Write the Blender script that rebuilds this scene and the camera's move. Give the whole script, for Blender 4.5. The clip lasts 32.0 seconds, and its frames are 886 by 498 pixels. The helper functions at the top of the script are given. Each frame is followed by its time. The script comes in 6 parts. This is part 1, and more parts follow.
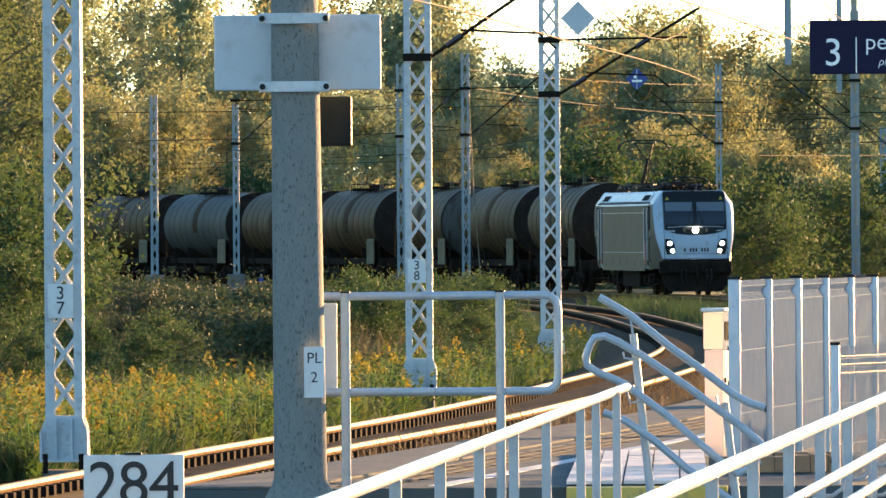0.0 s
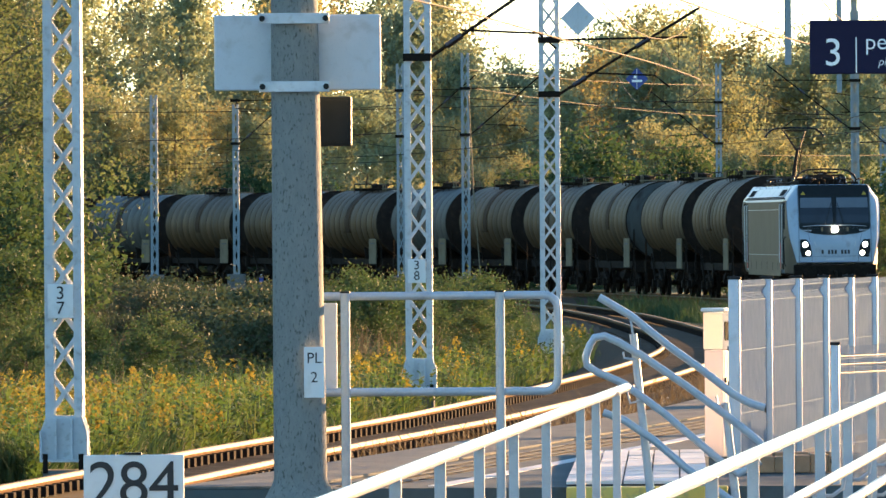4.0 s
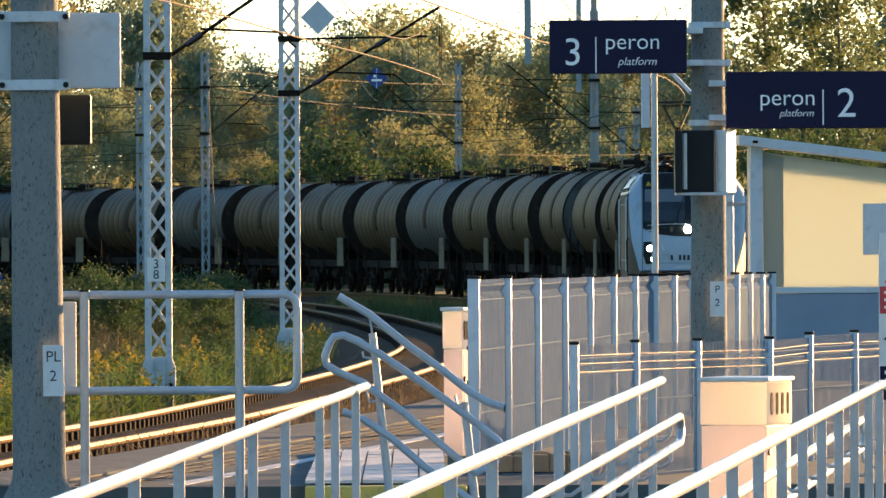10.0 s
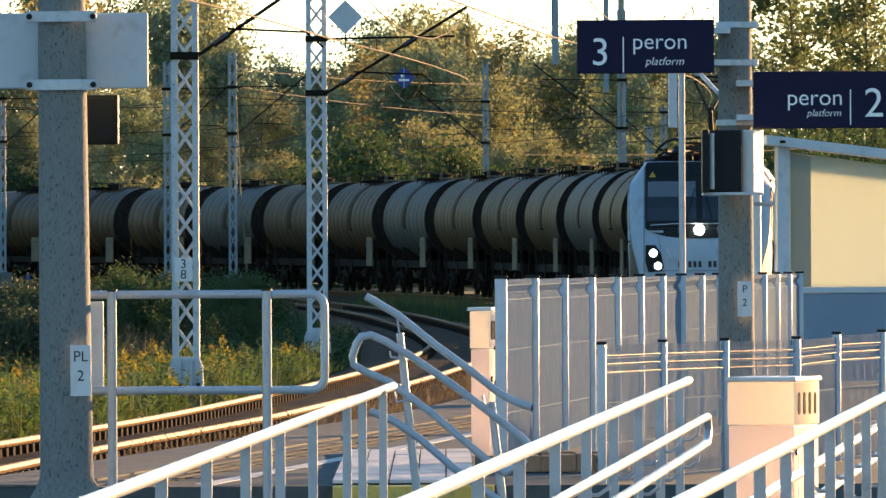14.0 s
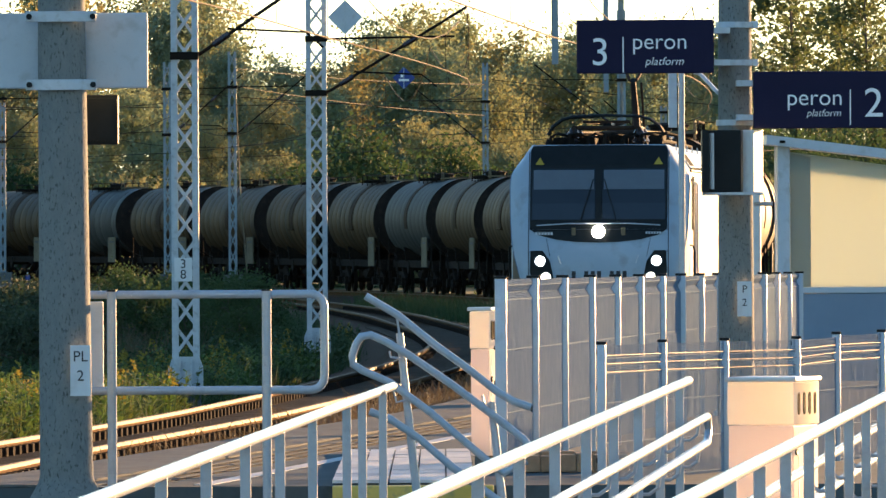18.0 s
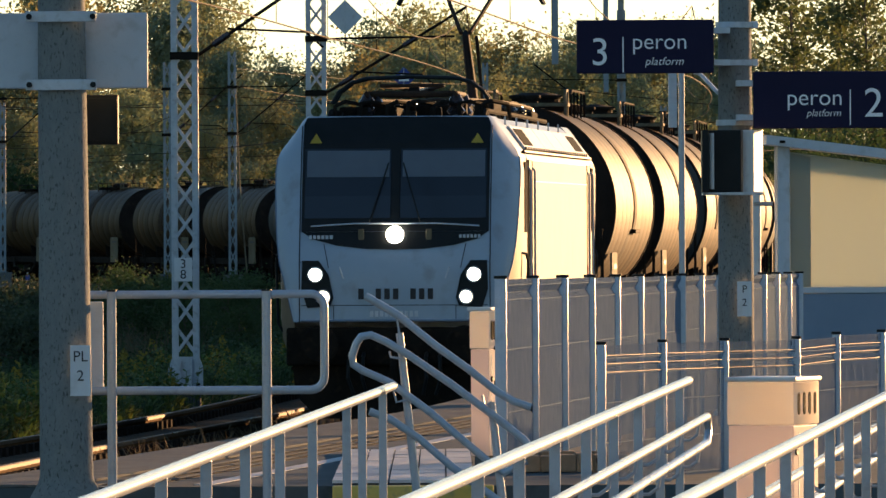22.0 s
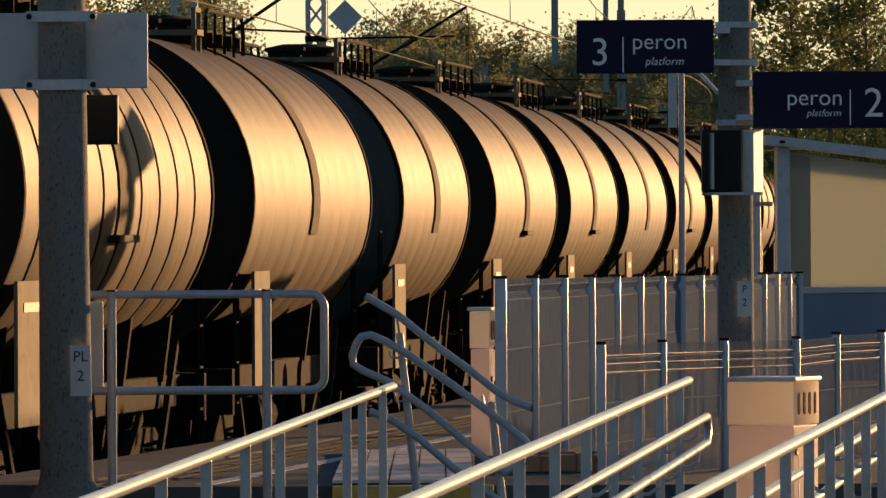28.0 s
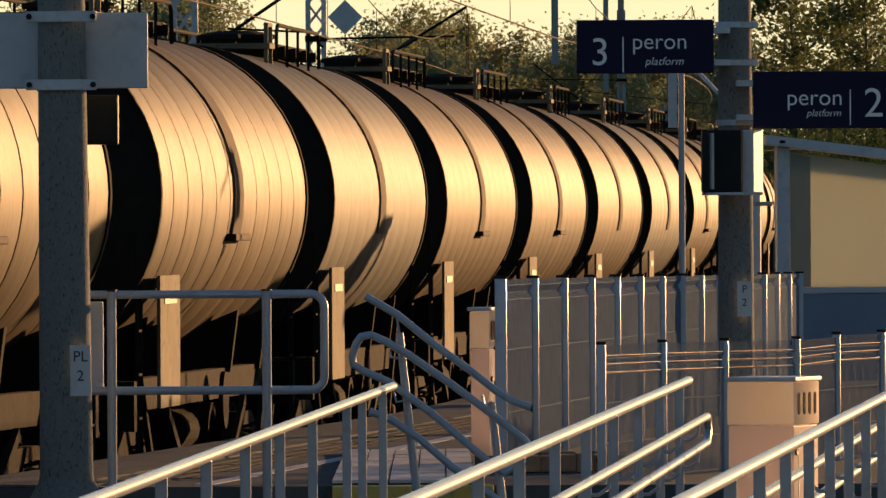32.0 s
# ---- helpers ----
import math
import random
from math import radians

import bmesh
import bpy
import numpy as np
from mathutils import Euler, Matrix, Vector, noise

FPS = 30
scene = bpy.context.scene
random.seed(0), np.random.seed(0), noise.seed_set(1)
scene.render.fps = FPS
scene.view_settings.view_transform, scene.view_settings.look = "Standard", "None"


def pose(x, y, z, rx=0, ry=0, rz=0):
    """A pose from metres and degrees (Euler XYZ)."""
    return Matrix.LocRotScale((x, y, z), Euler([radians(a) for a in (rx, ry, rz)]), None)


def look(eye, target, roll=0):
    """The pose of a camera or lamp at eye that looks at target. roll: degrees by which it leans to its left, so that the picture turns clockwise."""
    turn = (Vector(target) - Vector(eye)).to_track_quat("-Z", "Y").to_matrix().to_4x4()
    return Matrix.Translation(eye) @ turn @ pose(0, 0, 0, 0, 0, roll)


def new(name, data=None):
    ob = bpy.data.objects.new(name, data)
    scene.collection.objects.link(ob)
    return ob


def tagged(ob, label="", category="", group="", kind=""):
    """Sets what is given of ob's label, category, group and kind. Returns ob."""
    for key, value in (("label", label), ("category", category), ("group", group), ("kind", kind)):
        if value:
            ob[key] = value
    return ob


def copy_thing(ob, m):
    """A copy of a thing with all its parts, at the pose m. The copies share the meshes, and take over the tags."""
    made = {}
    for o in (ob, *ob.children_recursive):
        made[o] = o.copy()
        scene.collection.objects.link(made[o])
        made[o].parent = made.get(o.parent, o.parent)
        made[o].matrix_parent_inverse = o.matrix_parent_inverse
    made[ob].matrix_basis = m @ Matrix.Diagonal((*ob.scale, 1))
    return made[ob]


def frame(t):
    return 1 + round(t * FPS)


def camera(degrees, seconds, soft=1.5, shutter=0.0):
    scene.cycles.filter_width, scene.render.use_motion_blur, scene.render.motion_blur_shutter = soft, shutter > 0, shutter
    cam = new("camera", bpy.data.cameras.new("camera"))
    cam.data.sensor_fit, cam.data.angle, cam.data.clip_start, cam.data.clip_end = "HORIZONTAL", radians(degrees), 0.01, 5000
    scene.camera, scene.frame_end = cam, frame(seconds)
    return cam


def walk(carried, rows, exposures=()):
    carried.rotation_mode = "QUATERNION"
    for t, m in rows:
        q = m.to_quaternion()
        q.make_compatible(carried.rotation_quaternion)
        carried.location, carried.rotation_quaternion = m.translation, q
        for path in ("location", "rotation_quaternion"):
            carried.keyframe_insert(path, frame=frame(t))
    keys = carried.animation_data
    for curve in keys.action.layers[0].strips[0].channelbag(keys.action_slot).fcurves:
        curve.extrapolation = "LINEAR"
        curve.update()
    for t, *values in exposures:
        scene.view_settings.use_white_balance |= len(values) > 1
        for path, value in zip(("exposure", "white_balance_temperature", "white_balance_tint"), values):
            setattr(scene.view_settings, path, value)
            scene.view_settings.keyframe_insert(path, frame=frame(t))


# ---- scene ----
# Station point: x to the right, y along the line of sight, z above the rail heads.
cam = camera(4.7256, 32.0, soft=1.5)
EYE = 2.47
UNIT = math.degrees(1 / 19000)
# seconds, turn to the left, tilt (both in 1/19000 rad), roll in degrees
AIM = [(0.0, 413, -34.5, 0.42), (3.5, 413, -34.5, 0.42), (4.6, 412.5, -34.4, 0.42), (5.3, 407, -33.6, 0.41), (5.5, 400, -33.5, 0.40),
       (5.7, 347, -34.6, 0.38), (6.0, 260, -36.5, 0.36), (6.5, 130, -38.3, 0.33), (7.0, 80, -37, 0.31), (7.5, 5, -40, 0.29),
       (8.0, -48, -39, 0.29), (8.5, -58, -39, 0.29), (9.0, -63, -39, 0.29), (9.5, -63, -39, 0.29), (10.0, -48, -39, 0.29),
       (10.5, -21, -39, 0.29), (11.0, 0, -39, 0.29), (11.5, 0.5, -39, 0.29), (20.0, 0, -39, 0.29), (32.0, 0, -39, 0.29)]
walk(cam, [(t, pose(0, 0, EYE, 90 + b * UNIT, r, a * UNIT)) for t, a, b, r in AIM],
     exposures=[(0.0, 3.03, 6500, 9), (6.0, 3.08, 6450, 9), (8.0, 2.56, 6450, 9), (13.0, 2.56, 6400, 9), (17.0, 2.6, 6350, 9), (20.0, 2.2, 6450, 10), (23.0, 1.36, 6650, 13), (25.5, 0.78, 6800, 15), (28.0, 0.84, 6950, 16), (32.0, 0.84, 7000, 16)])

# ---- daylight: low evening sun on the right, a little ahead ----
SUN_AZ, SUN_EL = 33.0, 6.6          # degrees clockwise from +y, degrees up
world = bpy.data.worlds.new("evening_sky")
scene.world = world
world.use_nodes = True
wn = world.node_tree
sky = wn.nodes.new("ShaderNodeTexSky")
sky.sky_type = "NISHITA"
sky.sun_disc = False
sky.sun_elevation, sky.sun_rotation = radians(SUN_EL), radians(SUN_AZ)
sky.air_density, sky.dust_density, sky.ozone_density = 1.0, 0.25, 3.0
wn.nodes["Background"].inputs["Strength"].default_value = 0.075
wn.links.new(sky.outputs["Color"], wn.nodes["Background"].inputs["Color"])
sun = new("sun", bpy.data.lights.new("sun", "SUN"))
sun.data.energy, sun.data.angle, sun.data.color = 4.1, radians(0.6), (1.0, 0.57, 0.25)
a, e = radians(SUN_AZ), radians(SUN_EL)
sun.matrix_world = look((200 * math.sin(a) * math.cos(e), 200 * math.cos(a) * math.cos(e), 200 * math.sin(e)), (0, 0, 0))

# pale evening haze of the far sky, low above the woods
haze = bpy.data.materials.new("far_sky_haze")
haze.use_nodes = True
hb = haze.node_tree.nodes["Principled BSDF"]
hb.inputs["Base Color"].default_value = (0, 0, 0, 1)
hb.inputs["Roughness"].default_value = 1.0
hb.inputs["Emission Color"].default_value = (1.0, 0.92, 0.55, 1)
hb.inputs["Emission Strength"].default_value = 0.58
hm = bpy.data.meshes.new("backdrop")
hm.from_pydata([(-900, 4300, -60), (900, 4300, -60), (900, 4300, 420), (-900, 4300, 420)], [], [(0, 1, 2, 3)])
hm.materials.append(haze)
tagged(new("backdrop", hm), "pale hazy evening sky", "sky", kind="structure")

# ---- materials ----
def surface(name, c1, c2, scale=4.0, rough=0.6, metal=0.0, bump=0.2, grain=60.0, stain=None, vary=0.0, streak=(1, 1, 1), island=False, spec=0.5):
    """Two scales of colour variation, fine relief, uneven gloss; vary: change from piece to piece."""
    m = bpy.data.materials.new(name)
    m.use_nodes = True
    t, N, L = m.node_tree, m.node_tree.nodes, m.node_tree.links
    b = N["Principled BSDF"]
    co = N.new("ShaderNodeTexCoord")
    mp = N.new("ShaderNodeMapping")
    mp.inputs["Scale"].default_value = streak
    L.new(co.outputs["Object"], mp.inputs["Vector"])
    if vary and not island:
        inf, far = N.new("ShaderNodeObjectInfo"), N.new("ShaderNodeMath")
        far.operation = "MULTIPLY"
        far.inputs[1].default_value = 61.0
        L.new(inf.outputs["Random"], far.inputs[0])
        L.new(far.outputs[0], mp.inputs["Location"])
    big, fine = N.new("ShaderNodeTexNoise"), N.new("ShaderNodeTexNoise")
    big.inputs["Scale"].default_value, big.inputs["Detail"].default_value, big.inputs["Roughness"].default_value = scale, 6, 0.65
    fine.inputs["Scale"].default_value, fine.inputs["Detail"].default_value = grain, 3
    for n in (big, fine):
        L.new(mp.outputs["Vector"], n.inputs["Vector"])
    mix = N.new("ShaderNodeMix"); mix.data_type = "RGBA"
    ramp = N.new("ShaderNodeMapRange")
    ramp.inputs["From Min"].default_value, ramp.inputs["From Max"].default_value = 0.32, 0.68
    L.new(big.outputs["Fac"], ramp.inputs["Value"])
    L.new(ramp.outputs["Result"], mix.inputs["Factor"])
    mix.inputs["A"].default_value, mix.inputs["B"].default_value = (*c1, 1), (*c2, 1)
    col = mix.outputs["Result"]
    if stain:
        st = N.new("ShaderNodeTexNoise")
        st.inputs["Scale"].default_value, st.inputs["Detail"].default_value = scale * 3.1, 8
        L.new(mp.outputs["Vector"], st.inputs["Vector"])
        r2 = N.new("ShaderNodeMapRange")
        r2.inputs["From Min"].default_value, r2.inputs["From Max"].default_value = 0.55, 0.72
        L.new(st.outputs["Fac"], r2.inputs["Value"])
        m2 = N.new("ShaderNodeMix"); m2.data_type = "RGBA"
        L.new(r2.outputs["Result"], m2.inputs["Factor"])
        L.new(col, m2.inputs["A"])
        m2.inputs["B"].default_value = (*stain, 1)
        col = m2.outputs["Result"]
    if vary:
        hs = N.new("ShaderNodeHueSaturation")
        mr = N.new("ShaderNodeMapRange")
        if island:
            src = N.new("ShaderNodeNewGeometry").outputs["Random Per Island"]
        else:
            src = N.new("ShaderNodeObjectInfo").outputs["Random"]
        L.new(src, mr.inputs["Value"])
        mr.inputs["To Min"].default_value, mr.inputs["To Max"].default_value = 1 - vary, 1 + vary
        L.new(mr.outputs["Result"], hs.inputs["Value"])
        L.new(col, hs.inputs["Color"])
        col = hs.outputs["Color"]
    L.new(col, b.inputs["Base Color"])
    rr = N.new("ShaderNodeMapRange")
    rr.inputs["To Min"].default_value, rr.inputs["To Max"].default_value = max(0.03, rough - 0.1), min(1, rough + 0.1)
    L.new(fine.outputs["Fac"], rr.inputs["Value"])
    L.new(rr.outputs["Result"], b.inputs["Roughness"])
    b.inputs["Metallic"].default_value = metal
    b.inputs["Specular IOR Level"].default_value = spec
    if bump:
        bp = N.new("ShaderNodeBump")
        bp.inputs["Strength"].default_value, bp.inputs["Distance"].default_value = bump, 0.01
        L.new(fine.outputs["Fac"], bp.inputs["Height"])
        L.new(bp.outputs["Normal"], b.inputs["Normal"])
    return m


def foliage(name, cols, trans=0.35, rough=0.9, patch=0.0):
    """Leaves: colour from leaf to leaf, plant to plant and (patch: per metre) from spot to spot, with light through the leaf."""
    m = bpy.data.materials.new(name)
    m.use_nodes = True
    N, L = m.node_tree.nodes, m.node_tree.links
    b = N["Principled BSDF"]
    geo, inf = N.new("ShaderNodeNewGeometry"), N.new("ShaderNodeObjectInfo")
    add = N.new("ShaderNodeMath"); add.operation = "MULTIPLY_ADD"
    L.new(geo.outputs["Random Per Island"], add.inputs[0])
    add.inputs[1].default_value = 0.35 if patch else 0.5
    half = N.new("ShaderNodeMath"); half.operation = "MULTIPLY"
    half.inputs[1].default_value = 0.65 if patch else 0.5
    if patch:
        co, ns, rg = N.new("ShaderNodeTexCoord"), N.new("ShaderNodeTexNoise"), N.new("ShaderNodeMapRange")
        ns.inputs["Scale"].default_value, ns.inputs["Detail"].default_value = patch, 4
        L.new(co.outputs["Object"], ns.inputs["Vector"])
        rg.inputs["From Min"].default_value, rg.inputs["From Max"].default_value = 0.33, 0.67
        L.new(ns.outputs["Fac"], rg.inputs["Value"])
        L.new(rg.outputs["Result"], half.inputs[0])
    else:
        L.new(inf.outputs["Random"], half.inputs[0])
    L.new(half.outputs[0], add.inputs[2])
    ramp = N.new("ShaderNodeValToRGB")
    els = ramp.color_ramp.elements
    while len(els) < len(cols):
        els.new(0.5)
    for i, c in enumerate(cols):
        els[i].position = i / (len(cols) - 1)
        els[i].color = (*c, 1)
    L.new(add.outputs[0], ramp.inputs["Fac"])
    L.new(ramp.outputs["Color"], b.inputs["Base Color"])
    b.inputs["Roughness"].default_value = rough
    tr = N.new("ShaderNodeBsdfTranslucent")
    L.new(ramp.outputs["Color"], tr.inputs["Color"])
    mx = N.new("ShaderNodeMixShader")
    mx.inputs[0].default_value = trans
    L.new(b.outputs[0], mx.inputs[1]); L.new(tr.outputs[0], mx.inputs[2])
    L.new(mx.outputs[0], N["Material Output"].inputs["Surface"])
    return m


def lamp_glow(name, col, strength):
    m = bpy.data.materials.new(name)
    m.use_nodes = True
    b = m.node_tree.nodes["Principled BSDF"]
    b.inputs["Base Color"].default_value = (0.9, 0.9, 0.85, 1)
    b.inputs["Emission Color"].default_value = (*col, 1)
    b.inputs["Emission Strength"].default_value = strength
    return m


def glassy(name, col, rough=0.08, trans=0.0):
    m = surface(name, col, tuple(c * 1.15 for c in col), 2.0, rough, 0, 0)
    m.node_tree.nodes["Principled BSDF"].inputs["Transmission Weight"].default_value = trans
    return m


M_CONC = surface("weathered_concrete", (0.115, 0.122, 0.116), (0.155, 0.162, 0.152), 3, 1.0, 0, 0.5, 40, stain=(0.09, 0.095, 0.088), spec=0.05)
M_POLE = surface("pitted_pole_concrete", (0.18, 0.19, 0.18), (0.225, 0.23, 0.212), 22, 0.95, 0, 0.6, 90, stain=(0.06, 0.065, 0.06), streak=(1, 1, 0.45), spec=0.2)
# Blue-green tint cancels the orange sun, so the paving reads as shaded.
M_PAVE = surface("platform_paving", (0.072, 0.096, 0.104), (0.100, 0.127, 0.134), 1.2, 1.0, 0, 0.3, 30, stain=(0.062, 0.078, 0.082), vary=0.08, spec=0.05)
M_PALE = surface("pale_tactile_paving", (0.54, 0.55, 0.53), (0.62, 0.62, 0.60), 2, 1.0, 0, 0.3, 40, stain=(0.45, 0.46, 0.44), vary=0.12, spec=0.05)
M_YELLOW = surface("yellow_edge_paint", (0.55, 0.42, 0.08), (0.62, 0.48, 0.12), 5, 0.6, 0, 0.2, 60, stain=(0.35, 0.29, 0.12))
M_GALV = surface("galvanised_steel", (0.42, 0.46, 0.50), (0.52, 0.56, 0.60), 6, 0.42, 0.25, 0.08, 90, stain=(0.38, 0.40, 0.42))
M_WHITEP = surface("pale_grey_paint", (0.43, 0.48, 0.53), (0.50, 0.545, 0.59), 3, 0.30, 0.0, 0.05, 80, stain=(0.39, 0.42, 0.45), spec=0.55)
M_TUBE = surface("pale_grey_enamelled_tube", (0.34, 0.39, 0.44), (0.39, 0.44, 0.49), 5, 0.24, 0.0, 0.015, 90, stain=(0.31, 0.35, 0.39), spec=0.95)
M_PANEL = surface("white_sheet_panel", (0.62, 0.63, 0.64), (0.70, 0.70, 0.69), 2, 0.4, 0.0, 0.05, 60, stain=(0.55, 0.55, 0.54))
M_SIGN = surface("navy_sign_face", (0.011, 0.010, 0.034), (0.014, 0.013, 0.042), 2, 0.6, 0, 0, 50, spec=0.14)
M_WHITE = surface("white_lettering", (0.86, 0.86, 0.86), (0.9, 0.9, 0.89), 3, 0.5, 0, 0)
M_BLACK = surface("black_plastic", (0.011, 0.014, 0.015), (0.016, 0.019, 0.02), 4, 0.5, 0, 0.05, spec=0.12)
M_INK = surface("black_lettering", (0.012, 0.012, 0.015), (0.018, 0.018, 0.02), 4, 0.6, 0, 0)
M_RAIL = surface("rusty_rail_web", (0.075, 0.040, 0.018), (0.11, 0.06, 0.026), 6, 1.0, 0.0, 0.4, 50, spec=0.02)
M_HEAD = surface("polished_rail_head", (0.062, 0.037, 0.016), (0.095, 0.056, 0.023), 3, 0.7, 0.3, 0.05, 40, spec=0.25)
M_SLEEPER = surface("concrete_sleeper", (0.07, 0.055, 0.042), (0.10, 0.08, 0.06), 4, 1.0, 0, 0.4, 30, vary=0.15, spec=0.02)
M_CLIP = surface("dark_rail_clip", (0.015, 0.012, 0.01), (0.03, 0.022, 0.018), 8, 1.0, 0.0, 0.2, spec=0.02)
M_BALLAST = surface("brown_ballast", (0.032, 0.022, 0.015), (0.06, 0.04, 0.026), 8, 1.0, 0, 1.0, 14, stain=(0.036, 0.028, 0.02), spec=0.05)
M_EARTH = surface("weedy_ground", (0.035, 0.045, 0.016), (0.06, 0.07, 0.025), 0.4, 0.95, 0, 0.6, 6, stain=(0.05, 0.06, 0.02), spec=0.1)
M_TANK = surface("grimy_tank_jacket", (0.024, 0.0125, 0.0050), (0.082, 0.049, 0.0190), 0.8, 0.60, 0.05, 0.08, 20, stain=(0.020, 0.0100, 0.0045), vary=0.28, streak=(0.7, 3.0, 0.35), spec=0.11)
# Near-black base also carries the shade on the ends between wagons.
M_TANKDARK = surface("tank_seam_and_shaded_end", (0.013, 0.0105, 0.009), (0.024, 0.019, 0.015), 1.5, 0.9, 0.0, 0.2, 20, stain=(0.03, 0.021, 0.015), spec=0.06)
M_BAND = surface("stained_tank_band", (0.026, 0.0135, 0.0065), (0.052, 0.029, 0.014), 1.5, 0.8, 0.0, 0.1, 20, stain=(0.014, 0.009, 0.006), spec=0.1)
M_TANKBLUE = surface("blue_grey_tank_jacket", (0.030, 0.034, 0.032), (0.060, 0.066, 0.063), 0.8, 0.62, 0.0, 0.05, 20, stain=(0.026, 0.022, 0.018), vary=0.2, streak=(0.7, 2.6, 0.35), spec=0.14)
M_UNDER = surface("oily_underframe", (0.010, 0.0085, 0.007), (0.020, 0.016, 0.0125), 3, 0.9, 0.0, 0.3, 30, stain=(0.03, 0.020, 0.013), spec=0.05)
M_PLATE = surface("dusty_grey_plate", (0.125, 0.104, 0.066), (0.175, 0.147, 0.094), 2, 0.8, 0, 0.1, 30, stain=(0.09, 0.068, 0.042), spec=0.12)
# Cab paint holds the blue of its shade; flank darkened against the low sun.
M_LOCO = surface("loco_paint_with_shade_blue", (0.285, 0.36, 0.435), (0.335, 0.41, 0.48), 1.2, 0.36, 0.0, 0.02, 40, stain=(0.26, 0.30, 0.335), spec=0.45)
M_LOCOSIDE = surface("silver_side_toned_for_sun", (0.084, 0.070, 0.052), (0.104, 0.088, 0.066), 0.6, 0.56, 0.0, 0.01, 40, stain=(0.074, 0.062, 0.047), spec=0.12)
# Body paint lightened for panels that face the sky and sun.
M_ROOFLIT = surface("skylit_roof_panel_tone", (0.50, 0.54, 0.56), (0.58, 0.61, 0.62), 1.5, 0.4, 0, 0.02, 40, stain=(0.44, 0.46, 0.46))
M_GRILLE = surface("dull_black_grille", (0.008, 0.010, 0.013), (0.013, 0.016, 0.02), 30, 0.9, 0, 0.3, 120, spec=0.03)
M_LOCOTRIM = surface("blue_grey_trim_paint", (0.13, 0.18, 0.25), (0.17, 0.22, 0.29), 2, 0.4, 0, 0, 40)
M_GLASS = glassy("dark_windscreen", (0.012, 0.016, 0.02), 0.06)
M_BLIND = surface("blue_grey_sun_blind", (0.085, 0.105, 0.13), (0.10, 0.125, 0.15), 3, 0.6, 0, 0)
M_WARN = surface("yellow_warning_plate", (0.40, 0.26, 0.02), (0.45, 0.30, 0.03), 4, 0.6, 0, 0)
M_LAMP = lamp_glow("warm_headlamp", (1.0, 0.86, 0.66), 14.0)
M_LAMPLOW = lamp_glow("warm_low_lamp", (1.0, 0.80, 0.52), 4.0)
M_PORC = surface("brown_porcelain", (0.022, 0.014, 0.011), (0.035, 0.02, 0.015), 5, 0.25, 0, 0)
M_COPPER = surface("dark_roof_busbar", (0.03, 0.02, 0.014), (0.055, 0.035, 0.024), 5, 0.8, 0.0, 0.1, spec=0.1)
M_WIRE = surface("contact_wire", (0.025, 0.02, 0.016), (0.05, 0.035, 0.026), 5, 0.85, 0.0, 0, spec=0.1)
# Far masts and beam take a darker, bluer base than the near masts.
M_FARMAST = surface("bluish_far_lattice", (0.20, 0.25, 0.27), (0.26, 0.31, 0.33), 4, 0.7, 0.0, 0.1, 60)
M_GLOSS = surface("glossy_white_plastic", (0.58, 0.57, 0.55), (0.64, 0.63, 0.60), 2, 0.34, 0.0, 0.02, 60, stain=(0.50, 0.49, 0.47))
M_MAST = surface("galvanised_lattice", (0.40, 0.43, 0.46), (0.52, 0.55, 0.57), 4, 0.5, 0.1, 0.1, 60, stain=(0.33, 0.34, 0.35))
M_FROST = foliage("frosted_shelter_glass", [(0.60, 0.63, 0.55), (0.66, 0.69, 0.60)], 0.52, 0.35)
M_MESH = surface("coated_mesh_wire", (0.115, 0.175, 0.245), (0.145, 0.205, 0.28), 5, 0.9, 0.0, 0, 60, spec=0.02)
# Pink base stands in for sun glints on the fence's top wires.
M_RIDGE = surface("pink_glint_wire", (0.10, 0.05, 0.055), (0.13, 0.065, 0.07), 5, 0.6, 0.0, 0, 60, spec=0.1)
M_BLUEPANEL = surface("blue_grey_shelter_panel", (0.16, 0.22, 0.30), (0.19, 0.25, 0.33), 2, 0.45, 0, 0.05)
M_BLUE = surface("blue_indicator", (0.015, 0.04, 0.2), (0.02, 0.05, 0.25), 4, 0.5, 0, 0)
M_RED = surface("red_poster", (0.5, 0.03, 0.04), (0.55, 0.04, 0.05), 4, 0.5, 0, 0)
M_BRICK = surface("weathered_block", (0.24, 0.15, 0.09), (0.34, 0.22, 0.13), 6, 0.85, 0, 0.4, 30, vary=0.2)
M_BARK = surface("bark", (0.07, 0.055, 0.04), (0.12, 0.10, 0.075), 5, 0.9, 0, 0.5, 20)
# Leaf colours of the wood are lifted to carry the distance haze.
M_LEAF = foliage("hazed_autumn_leaves", [(0.175, 0.215, 0.12), (0.205, 0.23, 0.115), (0.24, 0.235, 0.105), (0.275, 0.235, 0.09), (0.31, 0.225, 0.078)], 0.42)
M_LEAFGREEN = foliage("hazed_green_leaves", [(0.17, 0.23, 0.145), (0.205, 0.255, 0.15), (0.235, 0.275, 0.15), (0.27, 0.285, 0.14)], 0.44)
# Grass, shrub and scrub bases are lowered for shade over the middle ground.
M_GRASS = foliage("tall_grass", [(0.020, 0.044, 0.018), (0.028, 0.058, 0.021), (0.038, 0.072, 0.023), (0.049, 0.080, 0.027), (0.062, 0.080, 0.032), (0.088, 0.080, 0.042)], 0.25, 0.9, 0.16)
M_DRY = foliage("dry_grass", [(0.07, 0.06, 0.03), (0.10, 0.08, 0.042), (0.14, 0.105, 0.055), (0.10, 0.065, 0.04)], 0.2)
